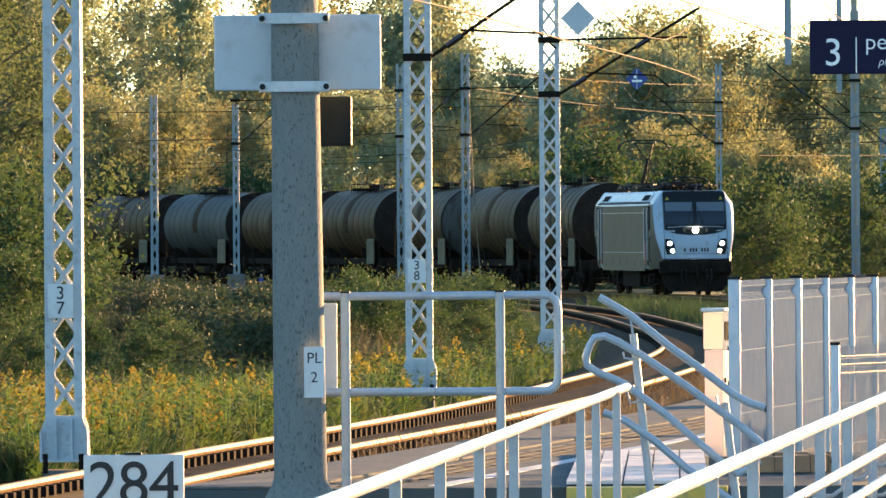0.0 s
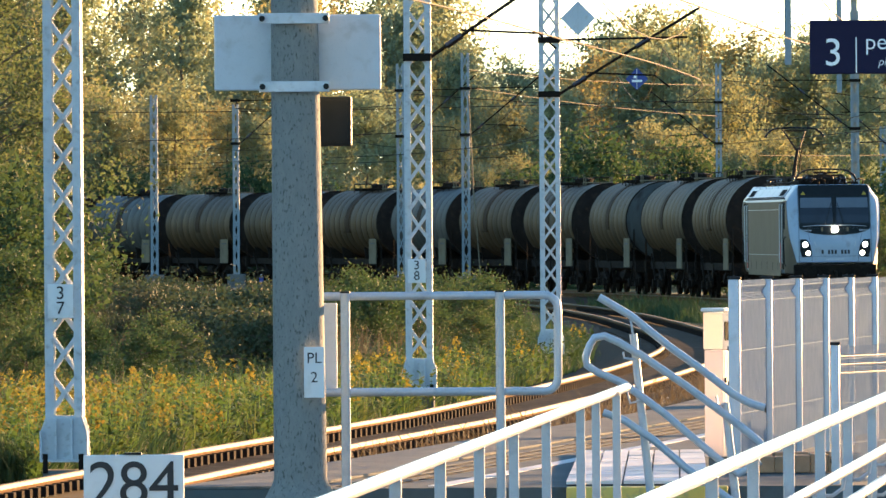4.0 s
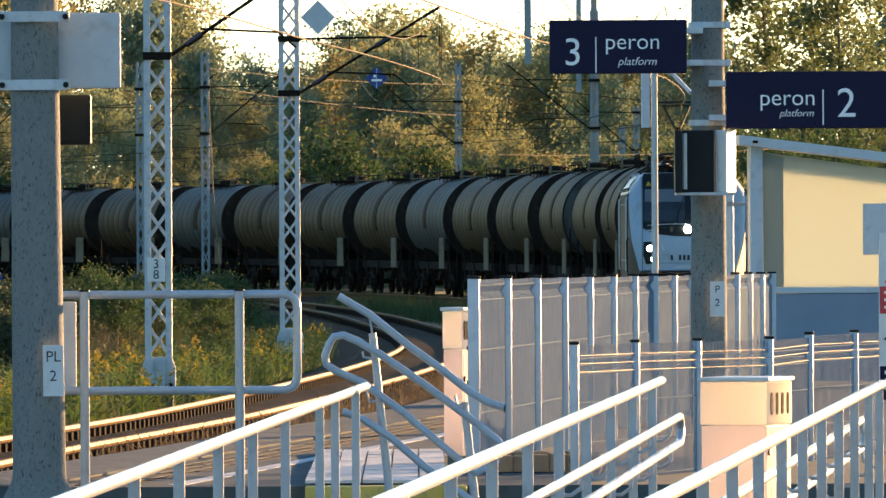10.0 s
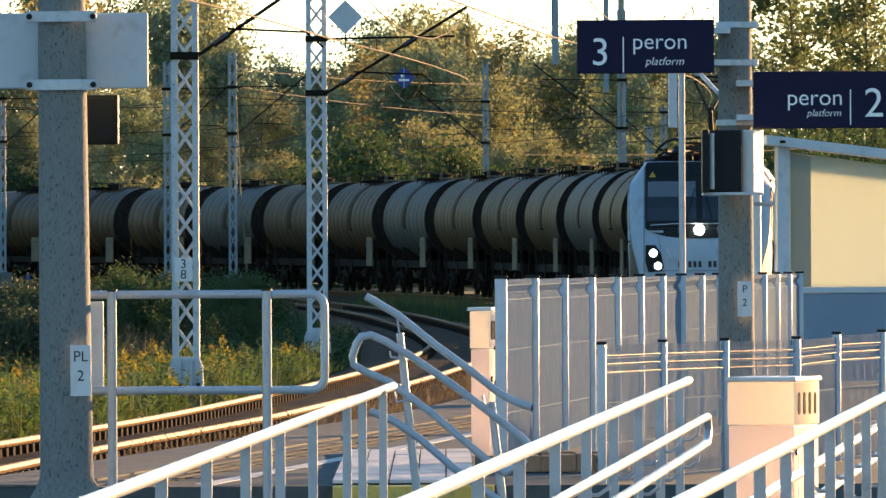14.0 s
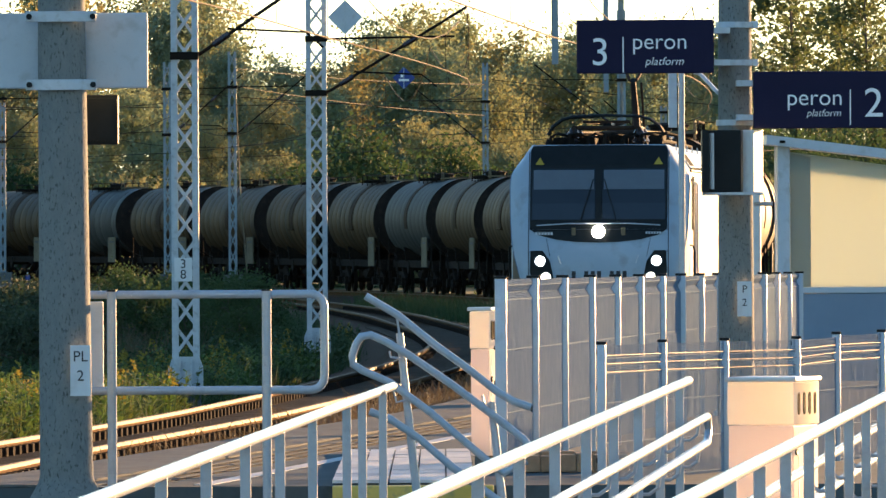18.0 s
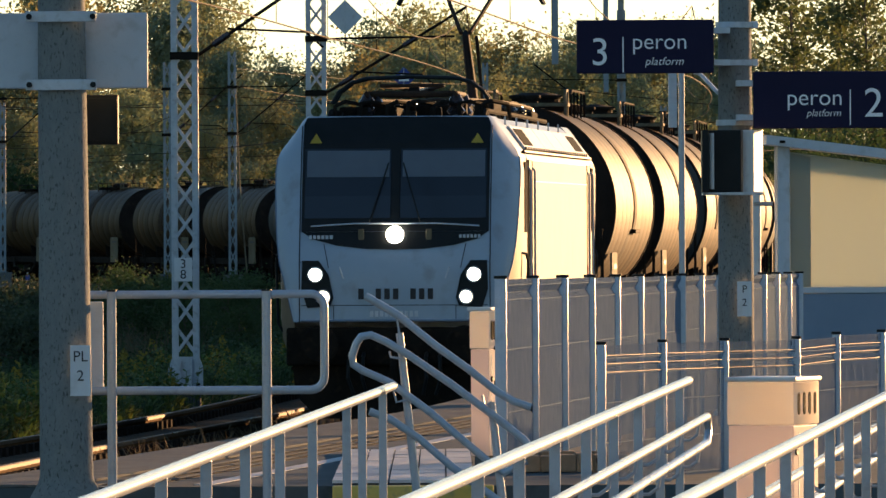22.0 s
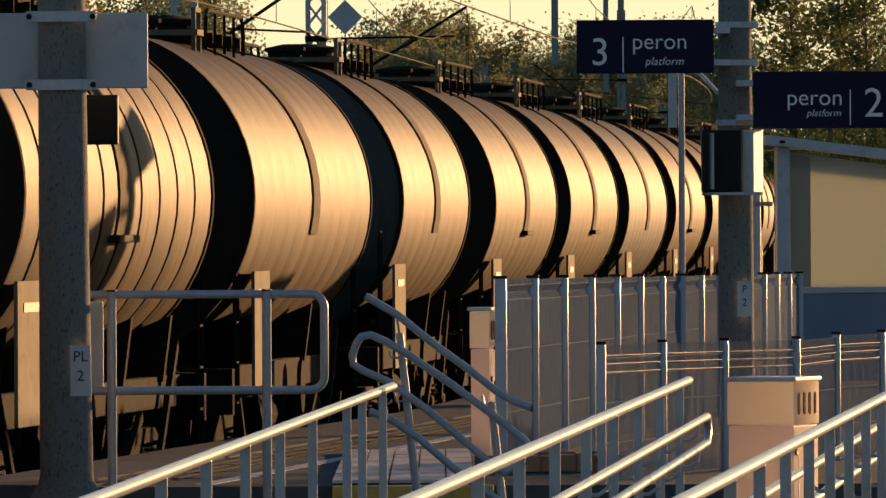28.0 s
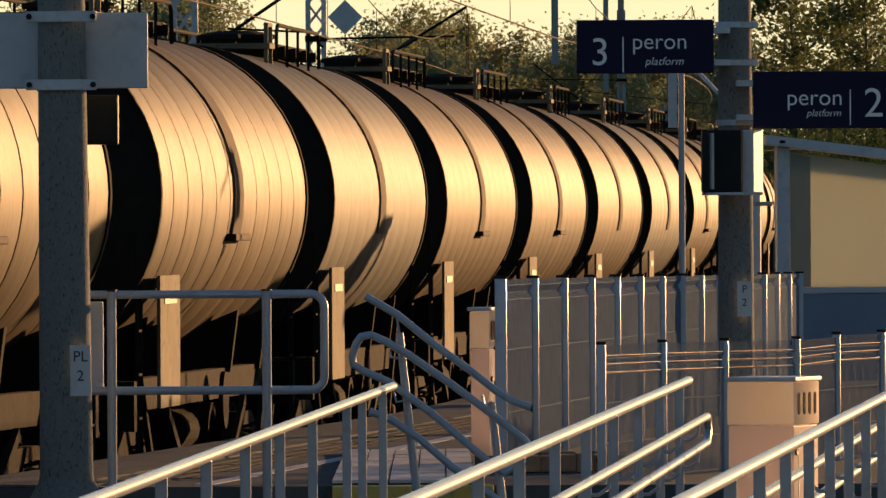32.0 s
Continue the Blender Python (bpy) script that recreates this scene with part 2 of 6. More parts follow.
M_BUSH = foliage("shrub_leaves", [(0.028, 0.056, 0.020), (0.040, 0.072, 0.023), (0.054, 0.086, 0.027), (0.075, 0.096, 0.032)], 0.32)
M_SCRUB = foliage("shade_toned_scrub_leaves", [(0.032, 0.050, 0.024), (0.042, 0.062, 0.028), (0.056, 0.068, 0.032), (0.074, 0.072, 0.042)], 0.2)
M_GOLD = foliage("goldenrod_flowers", [(0.23, 0.18, 0.022), (0.28, 0.21, 0.026), (0.19, 0.17, 0.03), (0.24, 0.155, 0.025)], 0.3)
M_WEED = foliage("leafy_weed_stems", [(0.06, 0.115, 0.028), (0.085, 0.145, 0.032), (0.12, 0.165, 0.04), (0.16, 0.155, 0.05)], 0.4, 0.8, 0.5)
# Near-white base and strong translucency stand in for the sun's glare.
M_SHELL = foliage("translucent_white_plastic", [(0.90, 0.86, 0.79), (0.94, 0.90, 0.83)], 0.9, 0.14)
M_SHELLDULL = foliage("pinkish_lower_plastic", [(0.76, 0.69, 0.66), (0.80, 0.73, 0.70)], 0.75, 0.35)
M_FROSTGREY = foliage("greyer_frosted_glass", [(0.42, 0.44, 0.38), (0.46, 0.48, 0.42)], 0.5, 0.4)
M_LEAFDARK = foliage("dark_tree_leaves", [(0.06, 0.085, 0.035), (0.08, 0.105, 0.04), (0.11, 0.13, 0.045), (0.15, 0.15, 0.05)], 0.45)

# ---- building helpers ----
def part(name, bm, material, parent=None, label="", smooth=False):
    me = bpy.data.meshes.new(name)
    bm.to_mesh(me)
    bm.free()
    if smooth:
        for p in me.polygons:
            p.use_smooth = True
        me.set_sharp_from_angle(angle=radians(38))
    me.materials.append(material)
    ob = new(name, me)
    if parent:
        ob.parent = parent
    if label:
        ob["label"] = label
    return ob


def share(name, mesh_ob, parent, m=None):
    """Another piece on the same mesh."""
    ob = new(name, mesh_ob.data)
    ob.parent = parent
    if m is not None:
        ob.matrix_basis = m
    return ob


def stuff(name, verts, faces, material, label, category):
    me = bpy.data.meshes.new(name)
    me.from_pydata(verts, [], faces)
    me.materials.append(material)
    return tagged(new(name, me), label, category, kind="stuff")


def root(name, m, label, category, group="", kind=""):
    ob = new(name)
    ob.empty_display_size = 0.2
    ob.matrix_world = m
    return tagged(ob, label, category, group, kind)


def B():
    return bmesh.new()


def box(bm, x0, x1, y0, y1, z0, z1, bevel=0.0):
    v = [bm.verts.new((x, y, z)) for z in (z0, z1) for x, y in ((x0, y0), (x1, y0), (x1, y1), (x0, y1))]
    f = [bm.faces.new([v[i] for i in q]) for q in ((3, 2, 1, 0), (4, 5, 6, 7), (0, 1, 5, 4), (1, 2, 6, 5), (2, 3, 7, 6), (3, 0, 4, 7))]
    if bevel:
        bmesh.ops.bevel(bm, geom=list({e for q in f for e in q.edges}), offset=bevel, segments=2, affect="EDGES", profile=0.5)
    return bm


def tube(bm, pts, r, seg=8, r2=None):
    """A round bar along a line of points, with closed ends."""
    pts = [Vector(p) for p in pts]
    rings = []
    n = len(pts)
    side = None
    for i, p in enumerate(pts):
        d = (pts[min(i + 1, n - 1)] - pts[max(i - 1, 0)]).normalized()
        if side is None:
            side = d.orthogonal().normalized()
        side = (side - d * side.dot(d)).normalized()
        up = d.cross(side)
        rad = r if r2 is None else r + (r2 - r) * i / (n - 1)
        rings.append([bm.verts.new(p + rad * (math.cos(2 * math.pi * k / seg) * side + math.sin(2 * math.pi * k / seg) * up)) for k in range(seg)])
    for u, v in zip(rings, rings[1:]):
        for k in range(seg):
            bm.faces.new((u[k], u[(k + 1) % seg], v[(k + 1) % seg], v[k]))
    bm.faces.new(rings[0][::-1])
    bm.faces.new(rings[-1])
    return bm


def bar(bm, p, q, w, h=None):
    """A square bar from p to q."""
    p, q = Vector(p), Vector(q)
    h = h or w
    d = (q - p).normalized()
    s = d.cross(Vector((0, 0, 1)))
    s = s.normalized() if s.length > 1e-4 else Vector((1, 0, 0))
    u = s.cross(d)
    v = [bm.verts.new(c + s * i * w / 2 + u * j * h / 2) for c in (p, q) for i, j in ((-1, -1), (1, -1), (1, 1), (-1, 1))]
    for f in ((3, 2, 1, 0), (4, 5, 6, 7), (0, 1, 5, 4), (1, 2, 6, 5), (2, 3, 7, 6), (3, 0, 4, 7)):
        bm.faces.new([v[i] for i in f])
    return bm


def arc(cx, cz, r, a0, a1, n=6):
    return [(cx + r * math.cos(radians(a0 + (a1 - a0) * i / n)), cz + r * math.sin(radians(a0 + (a1 - a0) * i / n))) for i in range(n + 1)]


def plate(bm, outline, y0, y1):
    """An upright plate with this (x, z) outline, from y0 to y1 deep."""
    a = [bm.verts.new((x, y0, z)) for x, z in outline]
    b = [bm.verts.new((x, y1, z)) for x, z in outline]
    bm.faces.new(a); bm.faces.new(b[::-1])
    n = len(a)
    for i in range(n):
        bm.faces.new((a[i], b[i], b[(i + 1) % n], a[(i + 1) % n]))
    bmesh.ops.recalc_face_normals(bm, faces=bm.faces)
    return bm


def lathe(bm, profile, seg=24, axis="y", c=(0, 0, 0)):
    """Turns (distance along the axis, radius) round the axis."""
    rings = []
    for d, r in profile:
        ring = []
        for k in range(seg):
            a = 2 * math.pi * k / seg
            u, v = r * math.cos(a), r * math.sin(a)
            p = {"y": (u, d, v), "x": (d, u, v), "z": (u, v, d)}[axis]
            ring.append(bm.verts.new((p[0] + c[0], p[1] + c[1], p[2] + c[2])))
        rings.append(ring)
    for a, b in zip(rings, rings[1:]):
        for k in range(seg):
            bm.faces.new((a[k], a[(k + 1) % seg], b[(k + 1) % seg], b[k]))
    bm.faces.new(rings[0][::-1]); bm.faces.new(rings[-1])
    bmesh.ops.recalc_face_normals(bm, faces=bm.faces)
    return bm


def words(name, text, size, m, material, parent=None, depth=0.004, align="CENTER", shear=0.0, thin=0.0):
    cu = bpy.data.curves.new(name, "FONT")
    cu.body, cu.size, cu.extrude, cu.align_x, cu.shear = text, size, depth, align, shear
    cu.offset = -thin
    ob = bpy.data.objects.new(name, cu)
    scene.collection.objects.link(ob)
    me = bpy.data.meshes.new_from_object(ob.evaluated_get(bpy.context.evaluated_depsgraph_get()))
    bpy.data.objects.remove(ob)
    me.materials.clear(); me.materials.append(material)
    o = new(name, me)
    if parent:
        o.parent = parent
    o.matrix_basis = m
    return o


# ---- the line of the two tracks ----
SLOPES = ((-120, 0.12), (60, 0.12), (80, 0.10), (94, 0.085), (110, 0.075), (125, 0.069), (150, 0.065), (205, 0.058), (230, 0.046), (262, 0.022), (289, -0.001), (333, -0.058), (384, -0.110),
          (420, -0.165), (500, -0.29), (600, -0.45), (700, -0.55), (1200, -0.6))
LY = np.arange(-120.0, 1200.0, 1.0)
LK = np.interp(LY, [q[0] for q in SLOPES], [q[1] for q in SLOPES])
LX = np.concatenate(([0.0], np.cumsum((LK[1:] + LK[:-1]) / 2)))
LX += -3.12 - np.interp(94.0, LY, LX)
# slight sag of the line towards the second track beside the platform
LX += np.convolve(np.pad(np.interp(LY, (60, 86, 94, 106, 118, 130, 153, 177, 225), (0.0, 0.10, 0.06, -0.06, -0.135, -0.15, -0.13, -0.07, 0.0)), 6, "edge"), np.ones(13) / 13, "valid")
LK = np.gradient(LX, LY)
LS = np.concatenate(([0.0], np.cumsum(np.sqrt(1 + ((LK[1:] + LK[:-1]) / 2) ** 2))))


def line_at(y, off=0.0):
    """The point of the line at this y, moved sideways (to the right) by off."""
    k = np.interp(y, LY, LK)
    n = math.sqrt(1 + k * k)
    return float(np.interp(y, LY, LX) + off / n), float(y - off * k / n)


# the second track runs beside the main line, then swings away to the left
LEFT = -3.6
X2 = np.where(LY < 128, LX + LEFT, np.interp(LY, (128, 136, 150, 160, 175, 195, 217, 232, 248, 266, 304, 335, 372, 420, 500, 600, 700, 1200),
                                             (float(np.interp(128.0, LY, LX)) + LEFT, -3.40, -2.55, -1.95, -1.15, -0.25, 0.42, 0.50, 0.28, -0.2, -1.45, -3.0, -5.6, -10.5, -28, -66, -115, -400)))
X2 = np.convolve(np.pad(X2, 10, "edge"), np.ones(21) / 21, "valid")
K2 = np.gradient(X2, LY)


def second_at(y, off=0.0):
    k = np.interp(y, LY, K2)
    n = math.sqrt(1 + k * k)
    return float(np.interp(y, LY, X2) + off / n), float(y - off * k / n)


def along(s, off=0.0):
    return line_at(float(np.interp(s, LS, LY)), off)


S_FRONT = float(np.interp(390.0, LY, LS))
SPEED = 11.87


def vehicle_pose(s_mid, half):
    (x0, y0), (x1, y1) = along(s_mid - half), along(s_mid + half)
    return pose((x0 + x1) / 2, (y0 + y1) / 2, 0, 0, 0, -math.degrees(math.atan2(x1 - x0, y1 - y0)))

# ---- ground, tracks, platforms ----
def ribbon(name, profile, y0, y1, step, material, off, parent=None, label="", at=line_at):
    """Sweeps an (offset, height) outline along the line."""
    ys = np.arange(y0, y1 + 0.01, step)
    verts, faces, n = [], [], len(profile)
    for y in ys:
        for o, z in profile:
            x, yy = at(y, off + o)
            verts.append((x, yy, z))
    for i in range(len(ys) - 1):
        for k in range(n):
            a, b = i * n + k, i * n + (k + 1) % n
            faces.append((a, b, b + n, a + n))
    faces.append(tuple(range(n))[::-1]); faces.append(tuple((len(ys) - 1) * n + k for k in range(n)))
    me = bpy.data.meshes.new(name)
    me.from_pydata(verts, [], faces)
    bm = B(); bm.from_mesh(me); bmesh.ops.recalc_face_normals(bm, faces=bm.faces); bm.to_mesh(me); bm.free()
    me.materials.append(material)
    ob = new(name, me)
    if parent:
        ob.parent = parent
    if label:
        ob["label"] = label
    return ob


g_bm = B()
gx = [-2500, -900, -300] + list(range(-120, 121, 6)) + [300, 900, 2500]
gy = [-1500, -300, -60] + list(range(0, 701, 10)) + [900, 1400, 2600, 4000]
grid = [[g_bm.verts.new((x, y, -0.42 + (0.10 * noise.noise((x * 0.11, y * 0.09, 0)) if abs(x) < 125 and 0 < y < 700 else 0))) for x in gx] for y in gy]
for r0, r1 in zip(grid, grid[1:]):
    for i in range(len(gx) - 1):
        g_bm.faces.new((r0[i], r0[i + 1], r1[i + 1], r1[i]))
tagged(part("ground", g_bm, M_EARTH, smooth=True), "weedy brown earth reaching the woods", "ground", kind="structure")

for nm, at in (("track_bed_main", line_at), ("track_bed_second", second_at)):
    bed = ribbon(nm, [(-2.6, -0.45), (-1.7, -0.21), (1.7, -0.21), (2.6, -0.45)], -40, 640, 4, M_BALLAST, 0.0, at=at)
    tagged(bed, "brown stone ballast bed under the rails", "track bed", kind="structure")


def rail(off, y0, y1, at):
    r = root("rail", pose(0, 0, 0), "rusty steel rail with a polished running surface", "rail", "rails", "structure")
    ribbon("rail_web", [(-0.075, -0.172), (0.075, -0.172), (0.075, -0.155), (0.010, -0.135), (0.010, -0.045), (-0.010, -0.045), (-0.010, -0.135), (-0.075, -0.155)], y0, y1, 3, M_RAIL, off, r, at=at)
    ribbon("rail_head", [(-0.036, -0.045), (0.036, -0.045), (0.036, -0.008), (0.028, 0.0), (-0.028, 0.0), (-0.036, -0.008)], y0, y1, 3, M_HEAD, off, r, "polished steel rail head", at=at)


for at in (line_at, second_at):
    for off in (-0.753, 0.753):
        rail(off, 20, 640, at)

# ---- platforms ----
def slab_strip(name, y0, y1, o0, o1, z0, z1, material, label, category="platform", kind="structure"):
    return tagged(ribbon(name, [(o0, z0), (o1, z0), (o1, z1), (o0, z1)], y0, y1, 4, material, 0), label, category, kind=kind)


slab_strip("platform_near", -30, 60, 1.72, 14, -0.4, 0.50, M_CONC, "grey concrete platform with worn paving")
TOP = 0.76


def edge_x(y, into=0.0):
    """The far platform's edge beside the main line: a tapered end, then along the line."""
    e = -3.27 + 0.108 * (y - 71.0)
    return max(e, line_at(y, 1.75)[0]) + into if y < 101 else line_at(y, 2.45)[0] + into


def deck(name, y0, y1, i0, i1, z0, z1, material, label, step=3.0, parent=None):
    """A strip of the far platform between two distances from its edge."""
    ys = np.arange(y0, y1 + 0.01, step)
    verts, faces = [], []
    for y in ys:
        for i, z in ((i0, z0), (i1, z0), (i1, z1), (i0, z1)):
            verts.append((edge_x(y, i), y, z))
    for k in range(len(ys) - 1):
        for j in range(4):
            a, b = 4 * k + j, 4 * k + (j + 1) % 4
            faces.append((a, b, b + 4, a + 4))
    faces += [(3, 2, 1, 0), tuple(4 * (len(ys) - 1) + j for j in range(4))]
    me = bpy.data.meshes.new(name)
    me.from_pydata(verts, [], faces)
    bm = B(); bm.from_mesh(me); bmesh.ops.recalc_face_normals(bm, faces=bm.faces); bm.to_mesh(me); bm.free()
    me.materials.append(material)
    ob = new(name, me)
    if parent:
        ob.parent = parent
        ob["label"] = label
        return ob
    return tagged(ob, label, "platform", kind="structure")


plat = deck("platform_far", 71.0, 263, 0.0, 8.6, -0.4, TOP, M_PAVE, "grey paved island platform beside the main line")
deck("edge_slab", 71.0, 263, -0.06, 0.75, TOP + 0.004, TOP + 0.02, M_CONC, "concrete platform edge slab", parent=plat)
for k in range(6):
    deck("tactile_rib", 71.5, 262, 0.86 + k * 0.075, 0.895 + k * 0.075, TOP - 0.01, TOP + 0.0045, M_UNDER if k % 2 else M_CONC, "dark tactile guiding rib", parent=plat)
deck("guide_line", 71.5, 262, 1.55, 1.68, TOP - 0.01, TOP + 0.005, M_PALE, "pale paving line", parent=plat)
# pale slabs by the head of the steps
for i in range(10):
    for j in range(5):
        bm = B()
        box(bm, -0.743 + j * 0.19, -0.743 + j * 0.19 + 0.178, 71.25 + i * 1.0, 72.2 + i * 1.0, TOP + 0.012, TOP + 0.03 + 0.004 * random.random())
        ob = part("paving_slab", bm, M_PALE, plat, "pale paving slab")
part("yellow_nosing", box(B(), -0.739, 0.328, 70.80, 70.98, 0.62, 0.765, 0.01), M_YELLOW, plat, "yellow painted platform end")

# ---- the train ----
MOVING = []     # thing, distance of its middle behind the front, half its pivot spacing


def wheelset(parent, y, r=0.46, gauge=0.75):
    for s in (-1, 1):
        bm = B()
        lathe(bm, [(s * (gauge - 0.03), 0.10), (s * (gauge - 0.03), r + 0.03), (s * gauge, r + 0.03), (s * (gauge + 0.005), r), (s * (gauge + 0.10), r - 0.005), (s * (gauge + 0.10), r - 0.07),
                    (s * (gauge + 0.05), r - 0.09), (s * (gauge + 0.05), 0.16), (s * (gauge + 0.12), 0.13), (s * (gauge + 0.12), 0.05)], 28, "x", (0, y, r))
        part("wheel", bm, M_UNDER, parent)
    part("axle", tube(B(), [(-0.95, y, r), (0.95, y, r)], 0.08, 10), M_UNDER, parent)


def bogie(thing, y, base=1.8, r=0.46, w=1.0):
    bo = new("bogie")
    bo.parent = thing
    for s in (-1, 1):
        bm = B()
        xs = s * w
        plate(bm, [(y - base / 2 - 0.35, 0.38), (y - base / 2 - 0.35, 0.62), (y - 0.6, 0.82), (y + 0.6, 0.82), (y + base / 2 + 0.35, 0.62), (y + base / 2 + 0.35, 0.38),
                   (y + base / 2 - 0.2, 0.42), (y + 0.42, 0.30), (y - 0.42, 0.30), (y - base / 2 + 0.2, 0.42)], -0.05, 0.05)
        bmesh.ops.transform(bm, matrix=Matrix.Translation((xs, 0, 0)) @ Matrix.Rotation(radians(90), 4, "Z"), verts=bm.verts)
        part("side_frame", bm, M_UNDER, bo)
        for k in (-0.16, 0.0, 0.16):
            bm = B()
            pts = [(xs + s * 0.08 + 0.055 * math.cos(a * 0.9), y + k + 0.055 * math.sin(a * 0.9), 0.36 + a * 0.0125) for a in range(29)]
            tube(bm, pts, 0.016, 5)
            part("spring", bm, M_UNDER, bo)
        for k in (-1, 1):
            bm = B()
            box(bm, min(xs, xs + s * 0.17), max(xs, xs + s * 0.17), y + k * base / 2 - 0.16, y + k * base / 2 + 0.16, r - 0.16, r + 0.14, 0.03)
            part("axle_box", bm, M_UNDER, bo)
    for k in (-1, 1):
        wheelset(bo, y + k * base / 2, r)
    return bo


def buffer(thing, x, y, d, z=1.06):
    bf = part("buffer", lathe(B(), [(y, 0.13), (y + d * 0.30, 0.13), (y + d * 0.31, 0.09), (y + d * 0.55, 0.09), (y + d * 0.56, 0.22), (y + d * 0.60, 0.23), (y + d * 0.62, 0.20)], 20, "y", (x, 0, z)), M_UNDER, thing)
    return bf


LOCO_Y = 9.45


def locomotive():
    """Nose at y=0 and rails at z=0; afterwards all is moved so that the middle is the origin."""
    lo = root("locomotive", pose(0, 0, 0), "silver-grey electric locomotive with lit headlamps hauling tank wagons", "locomotive")
    FY = ((0.98, 0.40), (1.27, 0.30), (1.9, 0.30), (2.04, 0.31), (2.20, 0.36), (2.85, 0.55), (3.50, 0.80), (3.76, 0.98), (3.82, 1.04))

    def face_y(z):
        return float(np.interp(z, [q[0] for q in FY], [q[1] for q in FY]))

    # shell: level outlines of the cab, tapering in plan from the flat front to the full width
    LEVELS = (0.98, 1.12, 1.33, 1.55, 1.80, 2.05, 2.30, 2.60, 2.90, 3.15, 3.32, 3.40, 3.55, 3.70, 3.78, 3.82)

    def wide(z):
        return float(np.interp(z, (0.98, 1.12, 1.4, 3.25, 3.38, 3.72, 3.82), (1.42, 1.47, 1.49, 1.49, 1.45, 1.20, 1.10)))

    def edge(z):
        return min(1.15, wide(z) - 0.02)

    def crease(z):
        """Where the slanting hood face meets the flank."""
        zs = (1.0, 1.33, 1.7, 2.05, 2.3, 2.7, 3.0, 3.32)
        out = float(np.interp(z, zs, (0.18, 0.22, 0.50, 0.78, 0.88, 0.96, 0.985, 1.0)))
        deep = float(np.interp(z, zs, (0.04, 0.06, 0.13, 0.23, 0.28, 0.32, 0.34, 0.36)))
        if z > 3.36:
            return wide(z), face_y(z) + 0.36
        return edge(z) + (wide(z) - edge(z)) * out, face_y(z) + deep

    def hood_point(z, u):
        (x1, y1), x0, y0 = crease(z), edge(z), face_y(z)
        k = 0.025 * math.sin(math.pi * u)
        return x0 + (x1 - x0) * u + k, y0 + (y1 - y0) * u - k

    def flank_point(z, u):
        x1, y1 = crease(z)
        return x1 + (wide(z) - x1) * min(1.0, u * 1.6), y1 + (2.45 - y1) * u

    def sheet(rows, s, back):
        bm = B()
        g = [[bm.verts.new((s * x, 18.9 - y if back else y, z)) for x, y, z in r] for r in rows]
        for a, b in zip(g, g[1:]):
            for k in range(len(a) - 1):
                bm.faces.new((a[k], a[k + 1], b[k + 1], b[k]))
        bmesh.ops.recalc_face_normals(bm, faces=bm.faces)
        bmesh.ops.solidify(bm, geom=bm.faces[:], thickness=0.02)
        return bm


    up = [z for z in LEVELS if z >= 1.33]
    for back in (False, True):
        rows = [[(x, face_y(z), z) for x in np.linspace(-edge(z), edge(z), 9)] for z in up]
        part("front_panel", sheet(rows, 1, back), M_LOCO, lo, "silver cab front with shade blue in its colour", True)
        for s in (-1, 1):
            part("cab_hood", sheet([[(*hood_point(z, q / 8), z) for q in range(9)] for z in up], s, back), M_LOCO, lo, "pale curved cab corner with shade blue in its colour", True)
            low = [z for z in LEVELS if z <= 3.32]
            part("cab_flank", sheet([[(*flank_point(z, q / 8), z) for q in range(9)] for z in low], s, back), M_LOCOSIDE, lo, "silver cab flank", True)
            high = [z for z in LEVELS if z >= 3.32]
            part("cab_shoulder", sheet([[(crease(z)[0] + (wide(z) - crease(z)[0]) * q / 4, crease(z)[1] + (2.45 - crease(z)[1]) * q / 4, z) for q in range(5)] for z in high], s, back), M_LOCO, lo, "pale sloping cab shoulder", True)
            pts = [((s * (edge(z) + 0.004)), (18.9 - face_y(z) + 0.004) if back else face_y(z) - 0.004, z) for z in up[:-2]]
            part("hood_seam", tube(B(), pts, 0.008, 4), M_BLACK, lo)
            pts = [crease(z) + (z,) for z in up if z <= 3.34]
            part("swoop_trim", tube(B(), [(s * x, 18.9 - y if back else y, z) for x, y, z in pts], 0.012, 4), M_LOCOTRIM, lo, "blue-grey edge of the cab corner")
    # body between the cabs: underside, flanks and the chamfered roof
    half = [(1.40, 0.98), (1.47, 1.12), (1.486, 1.42), (1.486, 3.30), (1.445, 3.38), (1.196, 3.72), (1.10, 3.80)]
    ring = half + [(-x, z) for x, z in reversed(half)]
    bm = B()
    a = [bm.verts.new((x, 2.40, z)) for x, z in ring]
    b = [bm.verts.new((x, 16.5, z)) for x, z in ring]
    for k in range(len(ring)):
        bm.faces.new((a[k], a[(k + 1) % len(ring)], b[(k + 1) % len(ring)], b[k]))
    bm.faces.new(a); bm.faces.new(b[::-1])
    bmesh.ops.recalc_face_normals(bm, faces=bm.faces)
    part("body_shell", bm, M_LOCO, lo, "silver-grey painted welded body shell")
    for back in (False, True):
        rows = [[(x, y, 3.812 - 0.01 * (abs(x) > 1)) for x in (-1.09, -0.5, 0, 0.5, 1.09)] for y in (1.02, 1.3, 2.0, 2.5)]
        part("cab_roof", sheet(rows, 1, back), M_UNDER, lo, "dark cab roof")
        rows = [[(x, y, 0.99) for x in (-1.3, 0, 1.3)] for y in (0.7, 1.5, 2.5)]
        part("cab_floor", sheet(rows, 1, back), M_UNDER, lo)

    def on_face(outline, out, thick=0.02):
        """A panel that follows the raked front; cut into bands so that it bends with it."""
        bm = B()
        a = [bm.verts.new((x, face_y(z) - out, z)) for x, z in outline]
